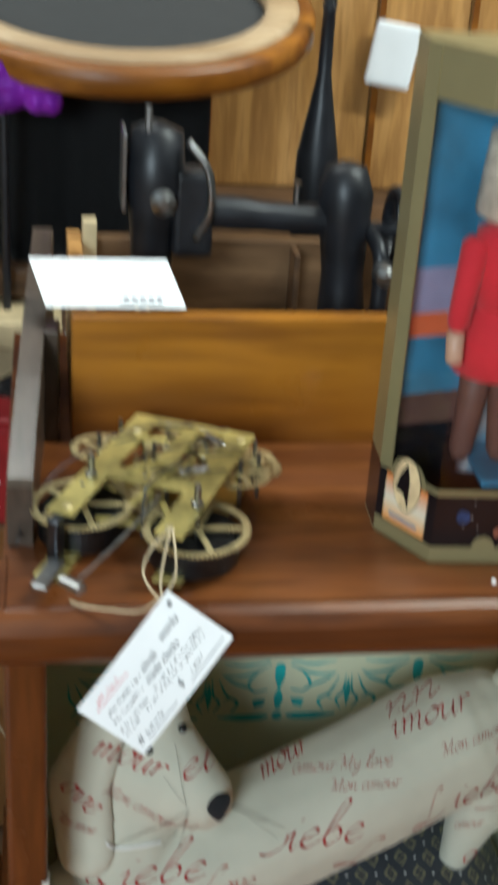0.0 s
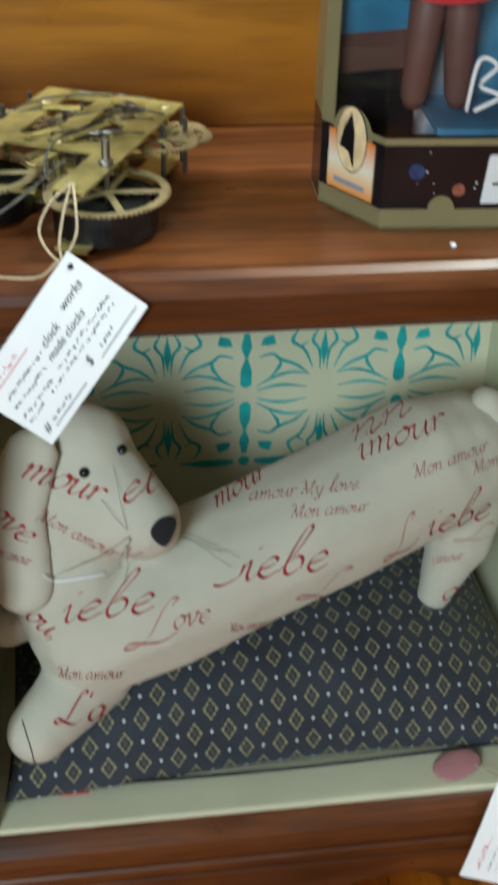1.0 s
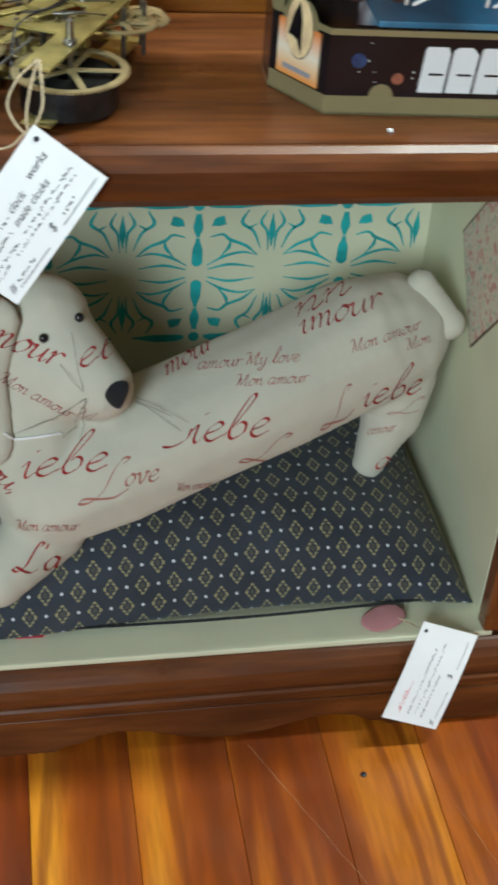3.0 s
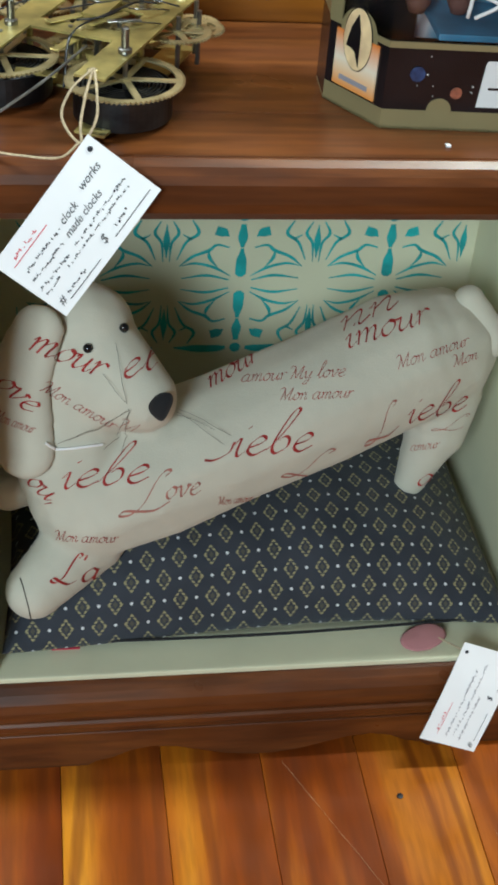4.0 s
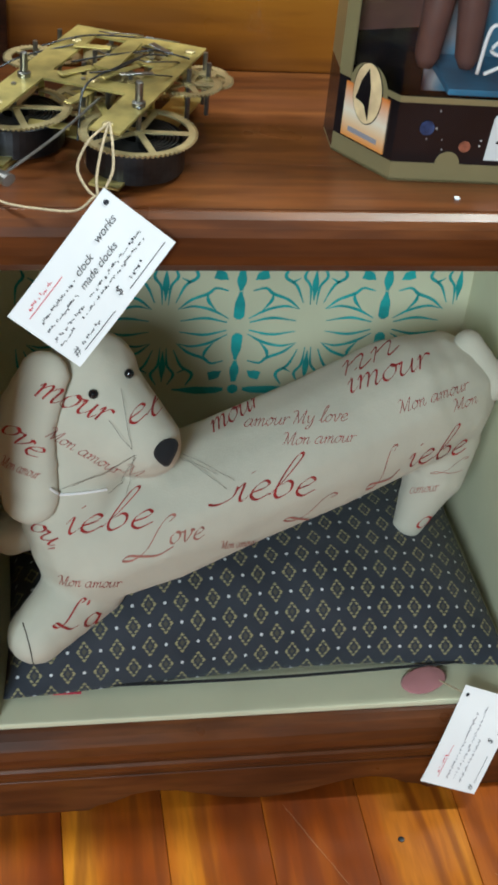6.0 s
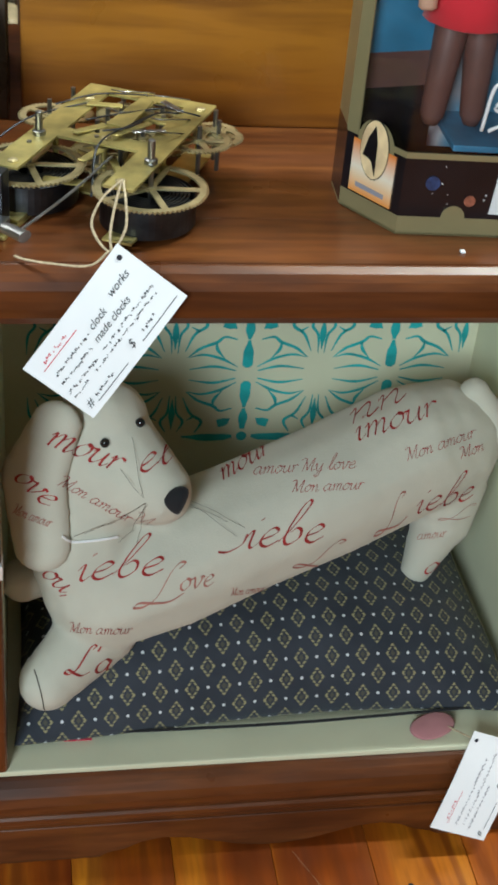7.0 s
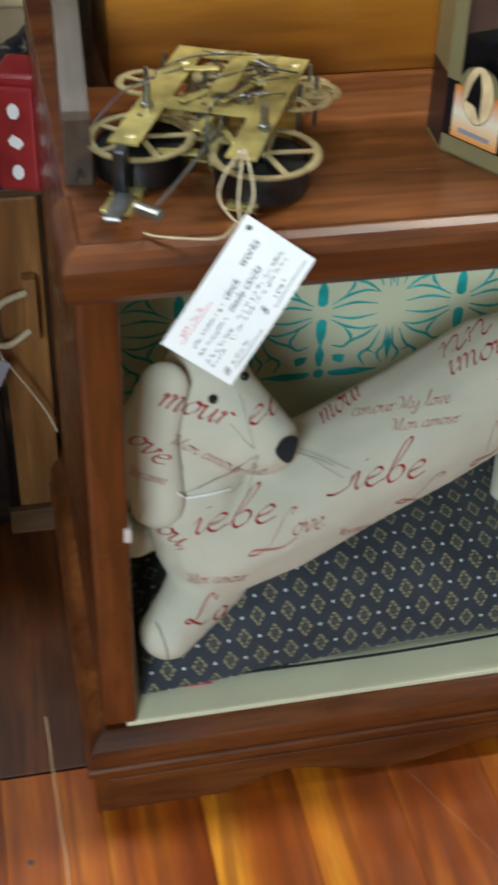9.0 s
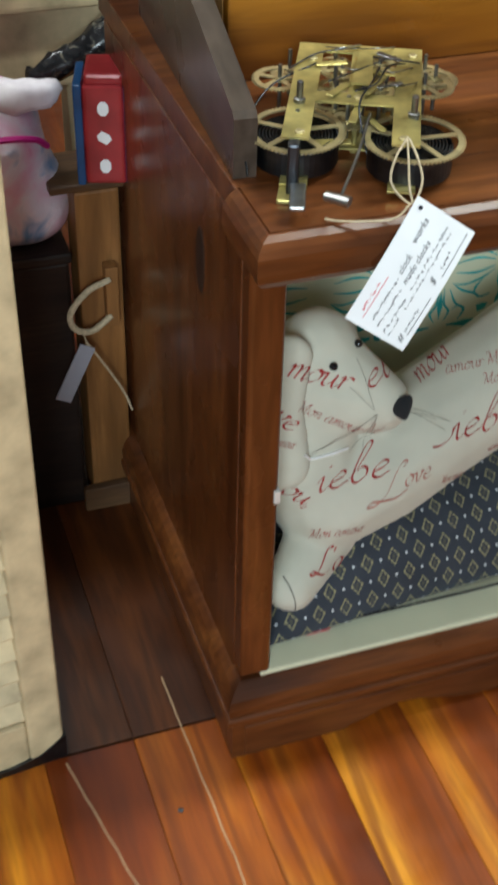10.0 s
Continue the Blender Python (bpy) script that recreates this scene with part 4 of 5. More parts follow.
SMALL_PLATES = [(-0.012, 0.02, 0.058, 0.026, 0.006, 62), (0.014, 0.028, 0.06, 0.034, 0.005, 70), (0.024, 0.03, 0.0595, 0.022, 0.004, 35), (-0.02, 0.062, 0.058, 0.024, 0.006, 20),
                (0.022, 0.078, 0.059, 0.02, 0.005, -30), (0.002, -0.006, 0.052, 0.03, 0.006, 82), (-0.012, -0.02, 0.03, 0.026, 0.008, 15), (0.016, -0.002, 0.04, 0.024, 0.005, -55)]
for x, y, z, n, w, a in SMALL_PLATES:
    part("bracket", block(-n / 2, n / 2, -w / 2, w / 2, 0, 0.0018, 0.0006, 1, pose(x, y, z, 4, 3, a)), BRASS if n > 0.023 else STEEL, clock, "small pivoted bracket")
for k, (x, y, n) in enumerate(((-0.002, 0.052, 0.034), (0.026, 0.05, 0.03), (-0.014, 0.084, 0.03), (0.03, 0.026, 0.026), (0.012, 0.084, 0.026))):
    part("pinion", tube([(x, y, 0.02), (x, y, 0.02 + n)], [0.0034, 0.0034], 10), BRASS_LIGHT, clock, "small brass pinion")
    part("pivot_wire", tube(curve_points([(x - 0.012, y + 0.004, 0.060), (x, y - 0.006, 0.064 + 0.001 * k), (x + 0.011, y + 0.008, 0.061), (x + 0.014, y + 0.018, 0.056)], 6), 0.0007, 5), STEEL, clock, smooth=True)
for x, y in ((-0.036, 0.020), (0.0385, 0.020), (-0.036, 0.09), (0.038, 0.09), (0.002, 0.01)):
    part("pillar", lathe([(0.003, 0.0), (0.003, 0.004), (0.002, 0.006), (0.002, 0.05), (0.003, 0.052), (0.003, 0.0545)], 12, Matrix.Translation((x, y, 0.0))), BRASS, clock)
for x, y, h in ((-0.038, 0.0, 0.021), (0.042, -0.011, 0.021)):
    part("winding_post", lathe([(0.0042, 0.057), (0.0042, 0.061), (0.0024, 0.062), (0.0024, 0.057 + h), (0.0018, 0.058 + h)], 12, Matrix.Translation((x, y, 0))), STEEL, clock, "bright steel winding square")
for x, y, z in ((-0.034, -0.044, 0.057), (0.036, -0.044, 0.057), (-0.034, 0.07, 0.057), (0.04, 0.085, 0.057), (0.003, 0.012, 0.057)):
    part("nut", lathe([(0.0036, 0.0), (0.0036, 0.0016), (0.0022, 0.0026)], 6, Matrix.Translation((x, y, z))), BRASS_LIGHT, clock)
LEVERS = [((0.012, -0.032, 0.03), (0.004, -0.004, 0.06), (0.012, 0.03, 0.064), (0.016, 0.06, 0.06)), ((0.0, 0.012, 0.064), (0.014, 0.022, 0.066), (0.022, 0.05, 0.067), (0.034, 0.058, 0.066)),
          ((-0.02, 0.03, 0.06), (0.0, 0.045, 0.064), (0.02, 0.07, 0.062)), ((-0.05, 0.05, 0.058), (-0.03, 0.075, 0.061), (0.0, 0.09, 0.06)), ((0.01, 0.075, 0.06), (0.03, 0.066, 0.064), (0.045, 0.07, 0.06)),
          ((-0.068, -0.05, 0.012), (-0.075, -0.01, 0.03), (-0.062, 0.03, 0.05), (-0.03, 0.06, 0.06))]
for pts in LEVERS:
    part("lever", tube(curve_points(pts, 8), 0.0008, 6), DARK_STEEL, clock, "thin steel lever wire", smooth=True)
part("cock", prism([(-0.007, -0.01), (0.008, -0.012), (0.006, 0.04), (-0.004, 0.044)], 0.002, Matrix.Translation((0.004, 0.035, 0.062))), BRASS, clock, "brass bridge piece")
part("click_post", block(-0.0405, -0.0325, -0.062, -0.051, 0.004, 0.056, 0.002), DARK_STEEL, clock)
part("click_foot", block(-0.046, -0.027, -0.07, -0.03, 0.0005, 0.005, 0.0012), BRASS, clock)
part("stop_arm", block(-0.042, -0.031, -0.092, -0.060, 0.012, 0.017, 0.0015, m=pose(0, 0, 0.002, 0, 0, 4)), STEEL, clock)
part("hammer_wire", tube(curve_points([(0.012, 0.0, 0.05), (0.006, -0.05, 0.042), (-0.002, -0.098, 0.037)], 6), 0.0011, 6), STEEL, clock)
part("hammer_head", tube([(-0.012, -0.099, 0.037), (0.004, -0.105, 0.037)], [0.0042, 0.0048], 12), STEEL, clock, "small steel hammer head")
part("string_loop", tube(curve_points([(0.038, -0.048, 0.062), (0.031, -0.062, 0.05), (0.030, -0.072, 0.032), (0.044, -0.078, 0.018), (0.050, -0.070, 0.034), (0.046, -0.06, 0.05), (0.039, -0.048, 0.062)], 7), 0.0009, 6), STRING, clock, "jute string loop", smooth=True)
part("string_loop", tube(curve_points([(0.038, -0.047, 0.062), (0.040, -0.062, 0.048), (0.042, -0.073, 0.03), (0.045, -0.078, 0.019)], 7), 0.0009, 6), STRING, clock, smooth=True)
part("string_end", tube(curve_points([(0.044, -0.078, 0.019), (0.034, -0.084, 0.006), (0.012, -0.088, 0.004), (-0.004, -0.089, 0.0035), (-0.012, -0.087, 0.003)], 7), 0.0009, 6), STRING, clock, smooth=True)

price_tag("white paper price tag tied with string to the clock works", (0.0521, -0.0570, 0.4845), (0.0515, 0.0205, 0.066), (0.0385, -0.007, -0.026), 0.0885, 0.0495, (0.083, 0.0055),
          [(0.030, 0.006, 0.0105, 0.0005, RED_INK), *scrawl(0.010, 0.0075, 0.02, 0.001, RED_INK, 5), *scrawl(0.008, 0.0175, 0.032, 0.0009, INK, 6), ("clock", 0.041, 0.0182, 0.0064, INK), ("works", 0.062, 0.0155, 0.0068, INK),
           *scrawl(0.006, 0.0235, 0.028, 0.0009, INK, 7), ("made clocks", 0.037, 0.0248, 0.0062, INK), *scrawl(0.004, 0.0295, 0.026, 0.0008, INK, 8), *scrawl(0.036, 0.0295, 0.045, 0.0008, INK, 9),
           *scrawl(0.004, 0.0335, 0.014, 0.0008, INK, 10), *scrawl(0.024, 0.0335, 0.056, 0.0008, INK, 11),
           ("#", 0.004, 0.0445, 0.007, INK), *scrawl(0.012, 0.042, 0.016, 0.001, INK, 12), (0.028, 0.010, 0.0455, 0.0005, INK), ("$", 0.046, 0.0425, 0.007, INK), *scrawl(0.058, 0.0405, 0.013, 0.0013, INK, 21), (0.032, 0.053, 0.0445, 0.0005, INK)])

# ---- display box with a doll ----
BOX = pose(0.279, 0.0168, SHELF, 0, 0, -3.7)
carton = thing("display_box", "black and gold doll display box with a clear window", "display box", BOX)
FW, CX, CY, DEEP, TALL = 0.265, 0.029, 0.043, 0.076, 0.318
outline = [(0, 0), (FW, 0), (FW + CX, CY), (FW + CX, DEEP), (-CX, DEEP), (-CX, CY)]


def wall_strip(pts, z0, z1, thick=0.0012, out=0.0):
    """An upright strip that follows an open line in plan."""
    bm = bmesh.new()
    rows = []
    for i, (x, y) in enumerate(pts):
        a, c = Vector(pts[max(i - 1, 0)]), Vector(pts[min(i + 1, len(pts) - 1)])
        d = (c - a).normalized()
        n = Vector((d.y, -d.x))
        o, q = Vector((x, y)) + n * out, Vector((x, y)) + n * (out - thick)
        rows.append([bm.verts.new((o.x, o.y, z0)), bm.verts.new((o.x, o.y, z1)), bm.verts.new((q.x, q.y, z1)), bm.verts.new((q.x, q.y, z0))])
    for a, c in zip(rows, rows[1:]):
        for k in range(4):
            bm.faces.new((a[k], a[(k + 1) % 4], c[(k + 1) % 4], c[k]))
    bm.faces.new(rows[0])
    bm.faces.new(rows[-1][::-1])
    return bm


front_line = [(-CX, CY), (0, 0), (FW, 0), (FW + CX, CY)]
part("base_panel", prism([(x, y) for x, y in outline], 0.0015), GOLD_CARD, carton)
part("gold_band", wall_strip(front_line, 0.0, 0.012), GOLD_CARD, carton, "gold lower border")
part("black_band", wall_strip(front_line, 0.012, 0.049, out=-0.0002), BLACK_CARD, carton, "black space-printed band")
part("gold_line", wall_strip(front_line, 0.049, 0.0525, out=0.0003), GOLD_CARD, carton)
for line in ([(-CX, DEEP), (-CX, CY)], [(FW + CX, CY), (FW + CX, DEEP)]):
    part("side_wall", wall_strip(line, 0.0015, TALL), BLACK_CARD if line[0][0] < 0 else GOLD_CARD, carton)
part("side_trim", wall_strip([(-CX, DEEP - 0.002), (-CX, CY)], 0.052, TALL, out=0.0006), GOLD_CARD, carton)
part("side_trim", wall_strip([(-CX, CY), (-CX + 0.0055, CY - 0.0082)], 0.05, TALL, out=0.0007), GOLD_CARD, carton)
part("window", wall_strip(front_line, 0.0525, TALL - 0.03, 0.0004, out=-0.0008), FILM, carton, "clear plastic window").visible_shadow = False
part("top_band", wall_strip(front_line, TALL - 0.03, TALL), GOLD_CARD, carton)
part("lid", prism(outline, 0.0015, Matrix.Translation((0, 0, TALL))), GOLD_CARD, carton)
part("back_wall", block(-CX, FW + CX, DEEP, DEEP + 0.001, 0, TALL, 0), BLACK_CARD, carton)


def scene_print():
    m, nt, b = nodes_of("printed_backdrop", 0.45)
    n = noise_at(nt, coords(nt), 16, 2, 0.4)
    nt.links.new(ramp(nt, n, [(0.34, (0.015, 0.012, 0.02)), (0.44, (0.03, 0.12, 0.24)), (0.56, (0.10, 0.28, 0.42)), (0.64, (0.42, 0.4, 0.42)), (0.7, (0.08, 0.05, 0.06))]), b.inputs["Base Color"])
    return m


part("backdrop", block(-CX + 0.002, FW + CX - 0.002, DEEP - 0.004, DEEP - 0.002, 0.03, TALL - 0.005, 0), scene_print(), carton, "printed picture backdrop")
panel_line = [(-CX + 0.002, CY + 0.008), (0.028, DEEP - 0.008)]
for z0, z1, mt in ((0.03, 0.072, BLACK_CARD), (0.072, 0.094, TIGHTS), (0.094, 0.134, SKY_PRINT), (0.134, 0.150, ORANGE_PRINT), (0.150, 0.18, plain("violet_print", (0.3, 0.28, 0.42), 0.4)), (0.18, 0.29, SKY_PRINT)):
    part("printed_panel", wall_strip(panel_line, z0, z1), mt, carton)
part("inner_step", block(0.03, FW, 0.01, DEEP - 0.005, 0.0505, 0.0545, 0.001), SKY_PRINT, carton, "blue printed stage")
# badge on the slanted corner
BAD = frame_of(((-CX) * 0.5, CY * 0.5, 0), (CX, -CY, 0), (0, 0, 1))


def uv_panel(w, z0, z1, depth):
    bm = block(-w / 2, w / 2, z0, z1, 0, depth, 0)
    uv = bm.loops.layers.uv.new("UVMap")
    for f in bm.faces:
        for loop in f.loops:
            loop[uv].uv = ((loop.vert.co.x + w / 2) / w, (loop.vert.co.y - z0) / (z1 - z0))
    return bm


bm = uv_panel(0.037, 0.0135, 0.047, 0.0009)
bmesh.ops.transform(bm, matrix=BAD, verts=bm.verts[:])
badge = part("badge", bm, BADGE, carton, "orange badge print with an oval emblem")
ring = lathe([(0.0005, 0.0), (0.0118, 0.0), (0.0118, 0.0004)], 28, BAD @ Matrix.Translation((0.0, 0.045, 0.0008)) @ Matrix.Diagonal((1, 1.55, 1, 1)))
part("emblem_line", lathe([(0.0005, 0.0), (0.0125, 0.0), (0.0125, 0.0003)], 28, BAD @ Matrix.Translation((0.0, 0.045, 0.0006)) @ Matrix.Diagonal((1, 1.53, 1, 1))), BLACK_CARD, badge)
part("emblem_rim", lathe([(0.0005, 0.0), (0.0158, 0.0), (0.0158, 0.0003)], 28, BAD @ Matrix.Translation((0.0, 0.0475, 0.0001)) @ Matrix.Diagonal((1, 1.0, 1, 1))), GOLD_CARD, badge)
part("emblem", ring, plain("cream_orange_print", (0.85, 0.6, 0.34), 0.35, var=0.3, scale=70), badge)
part("emblem_wedge", prism([(-0.0085, -0.006), (-0.005, 0.006), (0.0, 0.0145), (0.003, 0.004), (0.0035, -0.016), (-0.0005, -0.008), (-0.004, -0.0065)], 0.0004, BAD @ Matrix.Translation((-0.0005, 0.0455, 0.0013))), BLACK_CARD, badge)
part("badge_bar", block(-0.0125, 0.0125, 0.0175, 0.0205, 0.0009, 0.0012, 0, m=BAD), GREY_CARD, badge)
# prints on the black band: planets and a block-lettered title as plain shapes
FACE = frame_of((0, 0, 0), (1, 0, 0), (0, 0, 1))
for x, z, r, mt in ((0.0185, 0.034, 0.0045, plain("planet_blue", (0.03, 0.05, 0.13), 0.3, var=0.6, scale=250)), (0.043, 0.0235, 0.0036, plain("planet_rust", (0.3, 0.1, 0.06), 0.3, var=0.5, scale=250)), (0.034, 0.0125, 0.0075, GOLD_CARD)):
    part("planet", lathe([(0.0003, 0.0), (r, 0.0), (r, 0.0003)], 20, FACE @ Matrix.Translation((x, z, 0.0004))), mt, carton)
rnd = random.Random(4)
for k in range(26):
    r = rnd.uniform(0.0003, 0.0006)
    part("star", lathe([(r * 0.2, 0.0), (r, 0.0), (r, 0.0001)], 6, FACE @ Matrix.Translation((rnd.uniform(0.002, 0.26), rnd.uniform(0.014, 0.047), 0.0003))), WHITE_PRINT, carton)
x = 0.056
for k in range(9):
    if k == 4:
        x += 0.012
        continue
    w, lean = 0.0155, 0.0022
    taper = 0.002 if k % 2 else 0.0
    line = [(0, 0), (w, 0), (w, 0.024), (w - 0.002 - taper, 0.028), (0.001 + taper, 0.028), (0, 0.026)]
    piece = part("title_block", prism([(x + a + lean * c / 0.028, 0.0155 + c) for a, c in line], 0.0004, FACE @ Matrix.Translation((0, 0, 0.0002))), WHITE_PRINT, carton)
    part("title_gap", block(x + 0.0055, x + 0.0145, 0.0262, 0.0276, 0.0002, 0.0008, 0, m=FACE), BLACK_CARD, piece)
    x += 0.0172
# a brush-lettered word on the window, as one looping white shape
for x0 in (0.042, 0.09, 0.118, 0.15):
    part("window_print", tube(curve_points([(x0, -0.0004, 0.068), (x0 + 0.004, -0.0004, 0.095), (x0 + 0.014, -0.0004, 0.092), (x0 + 0.006, -0.0004, 0.082), (x0 + 0.017, -0.0004, 0.076), (x0 + 0.004, -0.0004, 0.068)], 6), 0.0012, 6), WHITE_PRINT, carton, "white brush-drawn mark", smooth=True)

# doll inside, one plain figure
bm = bmesh.new()
cols = []


def shape(p0, r0, p1, r1, mat_index):
    n0 = len(bm.faces)
    tube_into(bm, [Vector(p0).lerp(Vector(p1), t) for t in (0, 0.08, 0.5, 0.92, 1)], [r0 * 0.6, r0, (r0 + r1) / 2, r1, r1 * 0.6], 14)
    bm.faces.ensure_lookup_table()
    for f in bm.faces[n0:]:
        f.material_index, f.smooth = mat_index, True


shape((0.050, 0.062, 0.058), 0.0075, (0.046, 0.062, 0.135), 0.011, 1)
shape((0.024, 0.06, 0.058), 0.0075, (0.03, 0.062, 0.135), 0.011, 1)
shape((0.038, 0.062, 0.118), 0.028, (0.038, 0.062, 0.165), 0.019, 0)
shape((0.038, 0.062, 0.16), 0.019, (0.038, 0.062, 0.215), 0.022, 0)
shape((0.016, 0.058, 0.208), 0.009, (0.008, 0.05, 0.15), 0.007, 0)
shape((0.008, 0.05, 0.15), 0.006, (0.008, 0.045, 0.13), 0.0055, 3)
shape((0.060, 0.058, 0.208), 0.009, (0.066, 0.05, 0.15), 0.007, 0)
shape((0.038, 0.062, 0.212), 0.008, (0.038, 0.06, 0.235), 0.008, 3)
shape((0.038, 0.06, 0.228), 0.017, (0.038, 0.06, 0.262), 0.016, 3)
shape((0.034, 0.068, 0.215), 0.02, (0.038, 0.066, 0.272), 0.02, 2)
doll = part("doll", bm, [RED_CLOTH, TIGHTS, PALE_HAIR, SKIN_TONE])
doll.matrix_world = BOX @ Matrix.Translation((-0.004, -0.024, 0.0))
tagged(doll, "boxed fashion doll in a red outfit and tights", "doll")

# ---- sewing machine in its case, behind the clock works ----
case = thing("machine_case", "honey-brown wooden sewing machine case on the cabinet top", "wooden case")
CF, CT = 0.193, 0.636
part("front_board", block(0.054, 0.40, CF, CF + 0.014, SHELF, CT, 0.002), HONEY, case, "honey-varnished front board")
part("end_board", block(0.054, 0.066, CF + 0.0142, 0.40, SHELF, CT, 0.0015), ORANGE, case)
part("end_board", block(0.388, 0.40, CF + 0.0142, 0.40, SHELF, CT, 0.0015), ORANGE, case)
part("rear_board", block(0.0662, 0.3878, 0.386, 0.40, SHELF, 0.634, 0.0015), wood("tan_board", (0.06, 0.03, 0.012), (0.12, 0.062, 0.027), (0.19, 0.105, 0.05), "x", 0.5), case)
part("bed_board", block(0.0662, 0.3878, CF + 0.0142, 0.386, 0.55, 0.565, 0), BROWN, case)
for x, z in ((0.0665, 0.565), (0.112, 0.565)):
    part("stay", block(x, x + 0.012, 0.372, 0.3858, z, 0.652, 0.001), OLD_PAINT, case, "pale wooden stay")
part("divider", block(0.245, 0.25, 0.36, 0.3855, 0.565, 0.63, 0.001), BROWN, case)

machine = thing("sewing_machine", "antique black cast-iron sewing machine, dusty", "sewing machine", pose(0.19, 0.30, 0.565))
part("bed", block(-0.10, 0.13, -0.05, 0.05, 0, 0.014, 0.004, 3), BLACK_IRON, machine)
part("arm_pillar", tube([(0.085, 0, 0.012), (0.084, 0, 0.03), (0.082, 0, 0.07), (0.08, 0, 0.11), (0.079, 0, 0.135), (0.078, 0, 0.155), (0.078, 0, 0.16)], [0.026, 0.020, 0.017, 0.020, 0.022, 0.016, 0.006], 18), BLACK_IRON, machine, smooth=True)
part("arm", tube(curve_points([(0.085, 0, 0.113), (0.04, 0, 0.114), (-0.02, 0, 0.118), (-0.07, 0, 0.12)], 6), [0.012] * 10 + [0.0135] * 9, 16), BLACK_IRON, machine, smooth=True)
part("head", tube([(-0.072, 0, 0.055), (-0.072, 0, 0.075), (-0.072, 0, 0.11), (-0.071, 0, 0.14), (-0.07, 0, 0.18), (-0.069, 0, 0.186)], [0.008, 0.016, 0.018, 0.023, 0.02, 0.008], 18), BLACK_IRON, machine, smooth=True)
part("head_casting", block(-0.058, -0.026, -0.015, 0.015, 0.085, 0.152, 0.006, 3), BLACK_IRON, machine)
part("face_plate", block(-0.097, -0.0935, -0.016, 0.016, 0.12, 0.182, 0.003), STEEL, machine)
part("needle_bar", tube([(-0.078, -0.012, 0.016), (-0.078, -0.012, 0.2)], 0.003, 8), STEEL, machine)
part("presser_foot", block(-0.086, -0.068, -0.02, -0.004, 0.0142, 0.02, 0.002), STEEL, machine)
part("tension_disc", lathe([(0.003, 0.0), (0.010, 0.001), (0.010, 0.004), (0.004, 0.008)], 18, pose(-0.066, -0.019, 0.13, 90, 0, 0)), STEEL, machine)
part("tension_lever", tube(curve_points([(-0.04, -0.016, 0.10), (-0.03, -0.021, 0.125), (-0.033, -0.02, 0.155), (-0.048, -0.015, 0.175)], 6), 0.0032, 8), STEEL, machine, smooth=True)
wheel = part("hand_wheel", lathe([(0.030, -0.007), (0.036, -0.005), (0.036, 0.005), (0.030, 0.007), (0.028, 0.0)], 28, frame_of((0.125, 0, 0.105), (0, 1, 0), (0, 0, 1)), ring=True), BLACK_IRON, machine, smooth=True)
for k in range(5):
    part("spoke", tube([(0.125, 0, 0.105), (0.125, 0.031 * math.cos(1.257 * k), 0.105 + 0.031 * math.sin(1.257 * k))], 0.003, 8), BLACK_IRON, wheel)
part("wheel_shaft", tube([(0.09, 0, 0.108), (0.132, 0, 0.105)], 0.006, 10), BLACK_IRON, machine)
part("spool_pin", tube([(0.04, 0, 0.12), (0.04, 0, 0.14), (0.04, 0, 0.143)], [0.002, 0.002, 0.004], 8), STEEL, machine)
part("crank_arm", tube(curve_points([(0.1, -0.008, 0.107), (0.104, -0.03, 0.095), (0.105, -0.035, 0.06), (0.102, -0.035, 0.03)], 6), 0.0065, 10), BLACK_IRON, machine, smooth=True)
part("crank_knob", lathe([(0.005, 0), (0.009, 0.006), (0.008, 0.018), (0.003, 0.022)], 16, pose(0.104, -0.036, 0.085, 90, 0, 0)), STEEL, machine)

wedge = thing("sloped_board", "grey-brown varnished wooden board with a sloping top edge", "wooden board", pose(0.011, 0.048, SHELF, 0, 0, -3.0))
part("board", prism([(0, 0), (0.30, 0), (0.30, 0.118), (0.20, 0.100), (0.10, 0.074), (0.004, 0.046), (0, 0.042)], 0.016, frame_of((0.016, 0, 0), (0, 1, 0), (0, 0, 1)) @ Matrix.Diagonal((1, 1, -1, 1))), GREY_VARNISH, wedge)
part("back_cleat", block(0.0155, 0.026, 0.150, 0.176, 0.0, 0.088, 0.0015), GREY_VARNISH, wedge)

card = thing("price_card", "white handwritten card propped on the wooden case", "card", frame_of((0.036, 0.200, 0.640), (1, 0, 0), (0.02, 0.62, 0.45)))
part("sheet", prism([(0, 0), (0.100, 0), (0.088, 0.042), (-0.012, 0.042)], 0.0006), CARD, card)
part("written_bar", block(0.052, 0.083, 0.003, 0.0045, 0.0006, 0.0008, 0), INK, card)
for k in range(5):
    part("written_bar", block(0.055 + 0.006 * k, 0.059 + 0.006 * k, 0.006, 0.0095, 0.0006, 0.0008, 0), GREY_CARD, card)

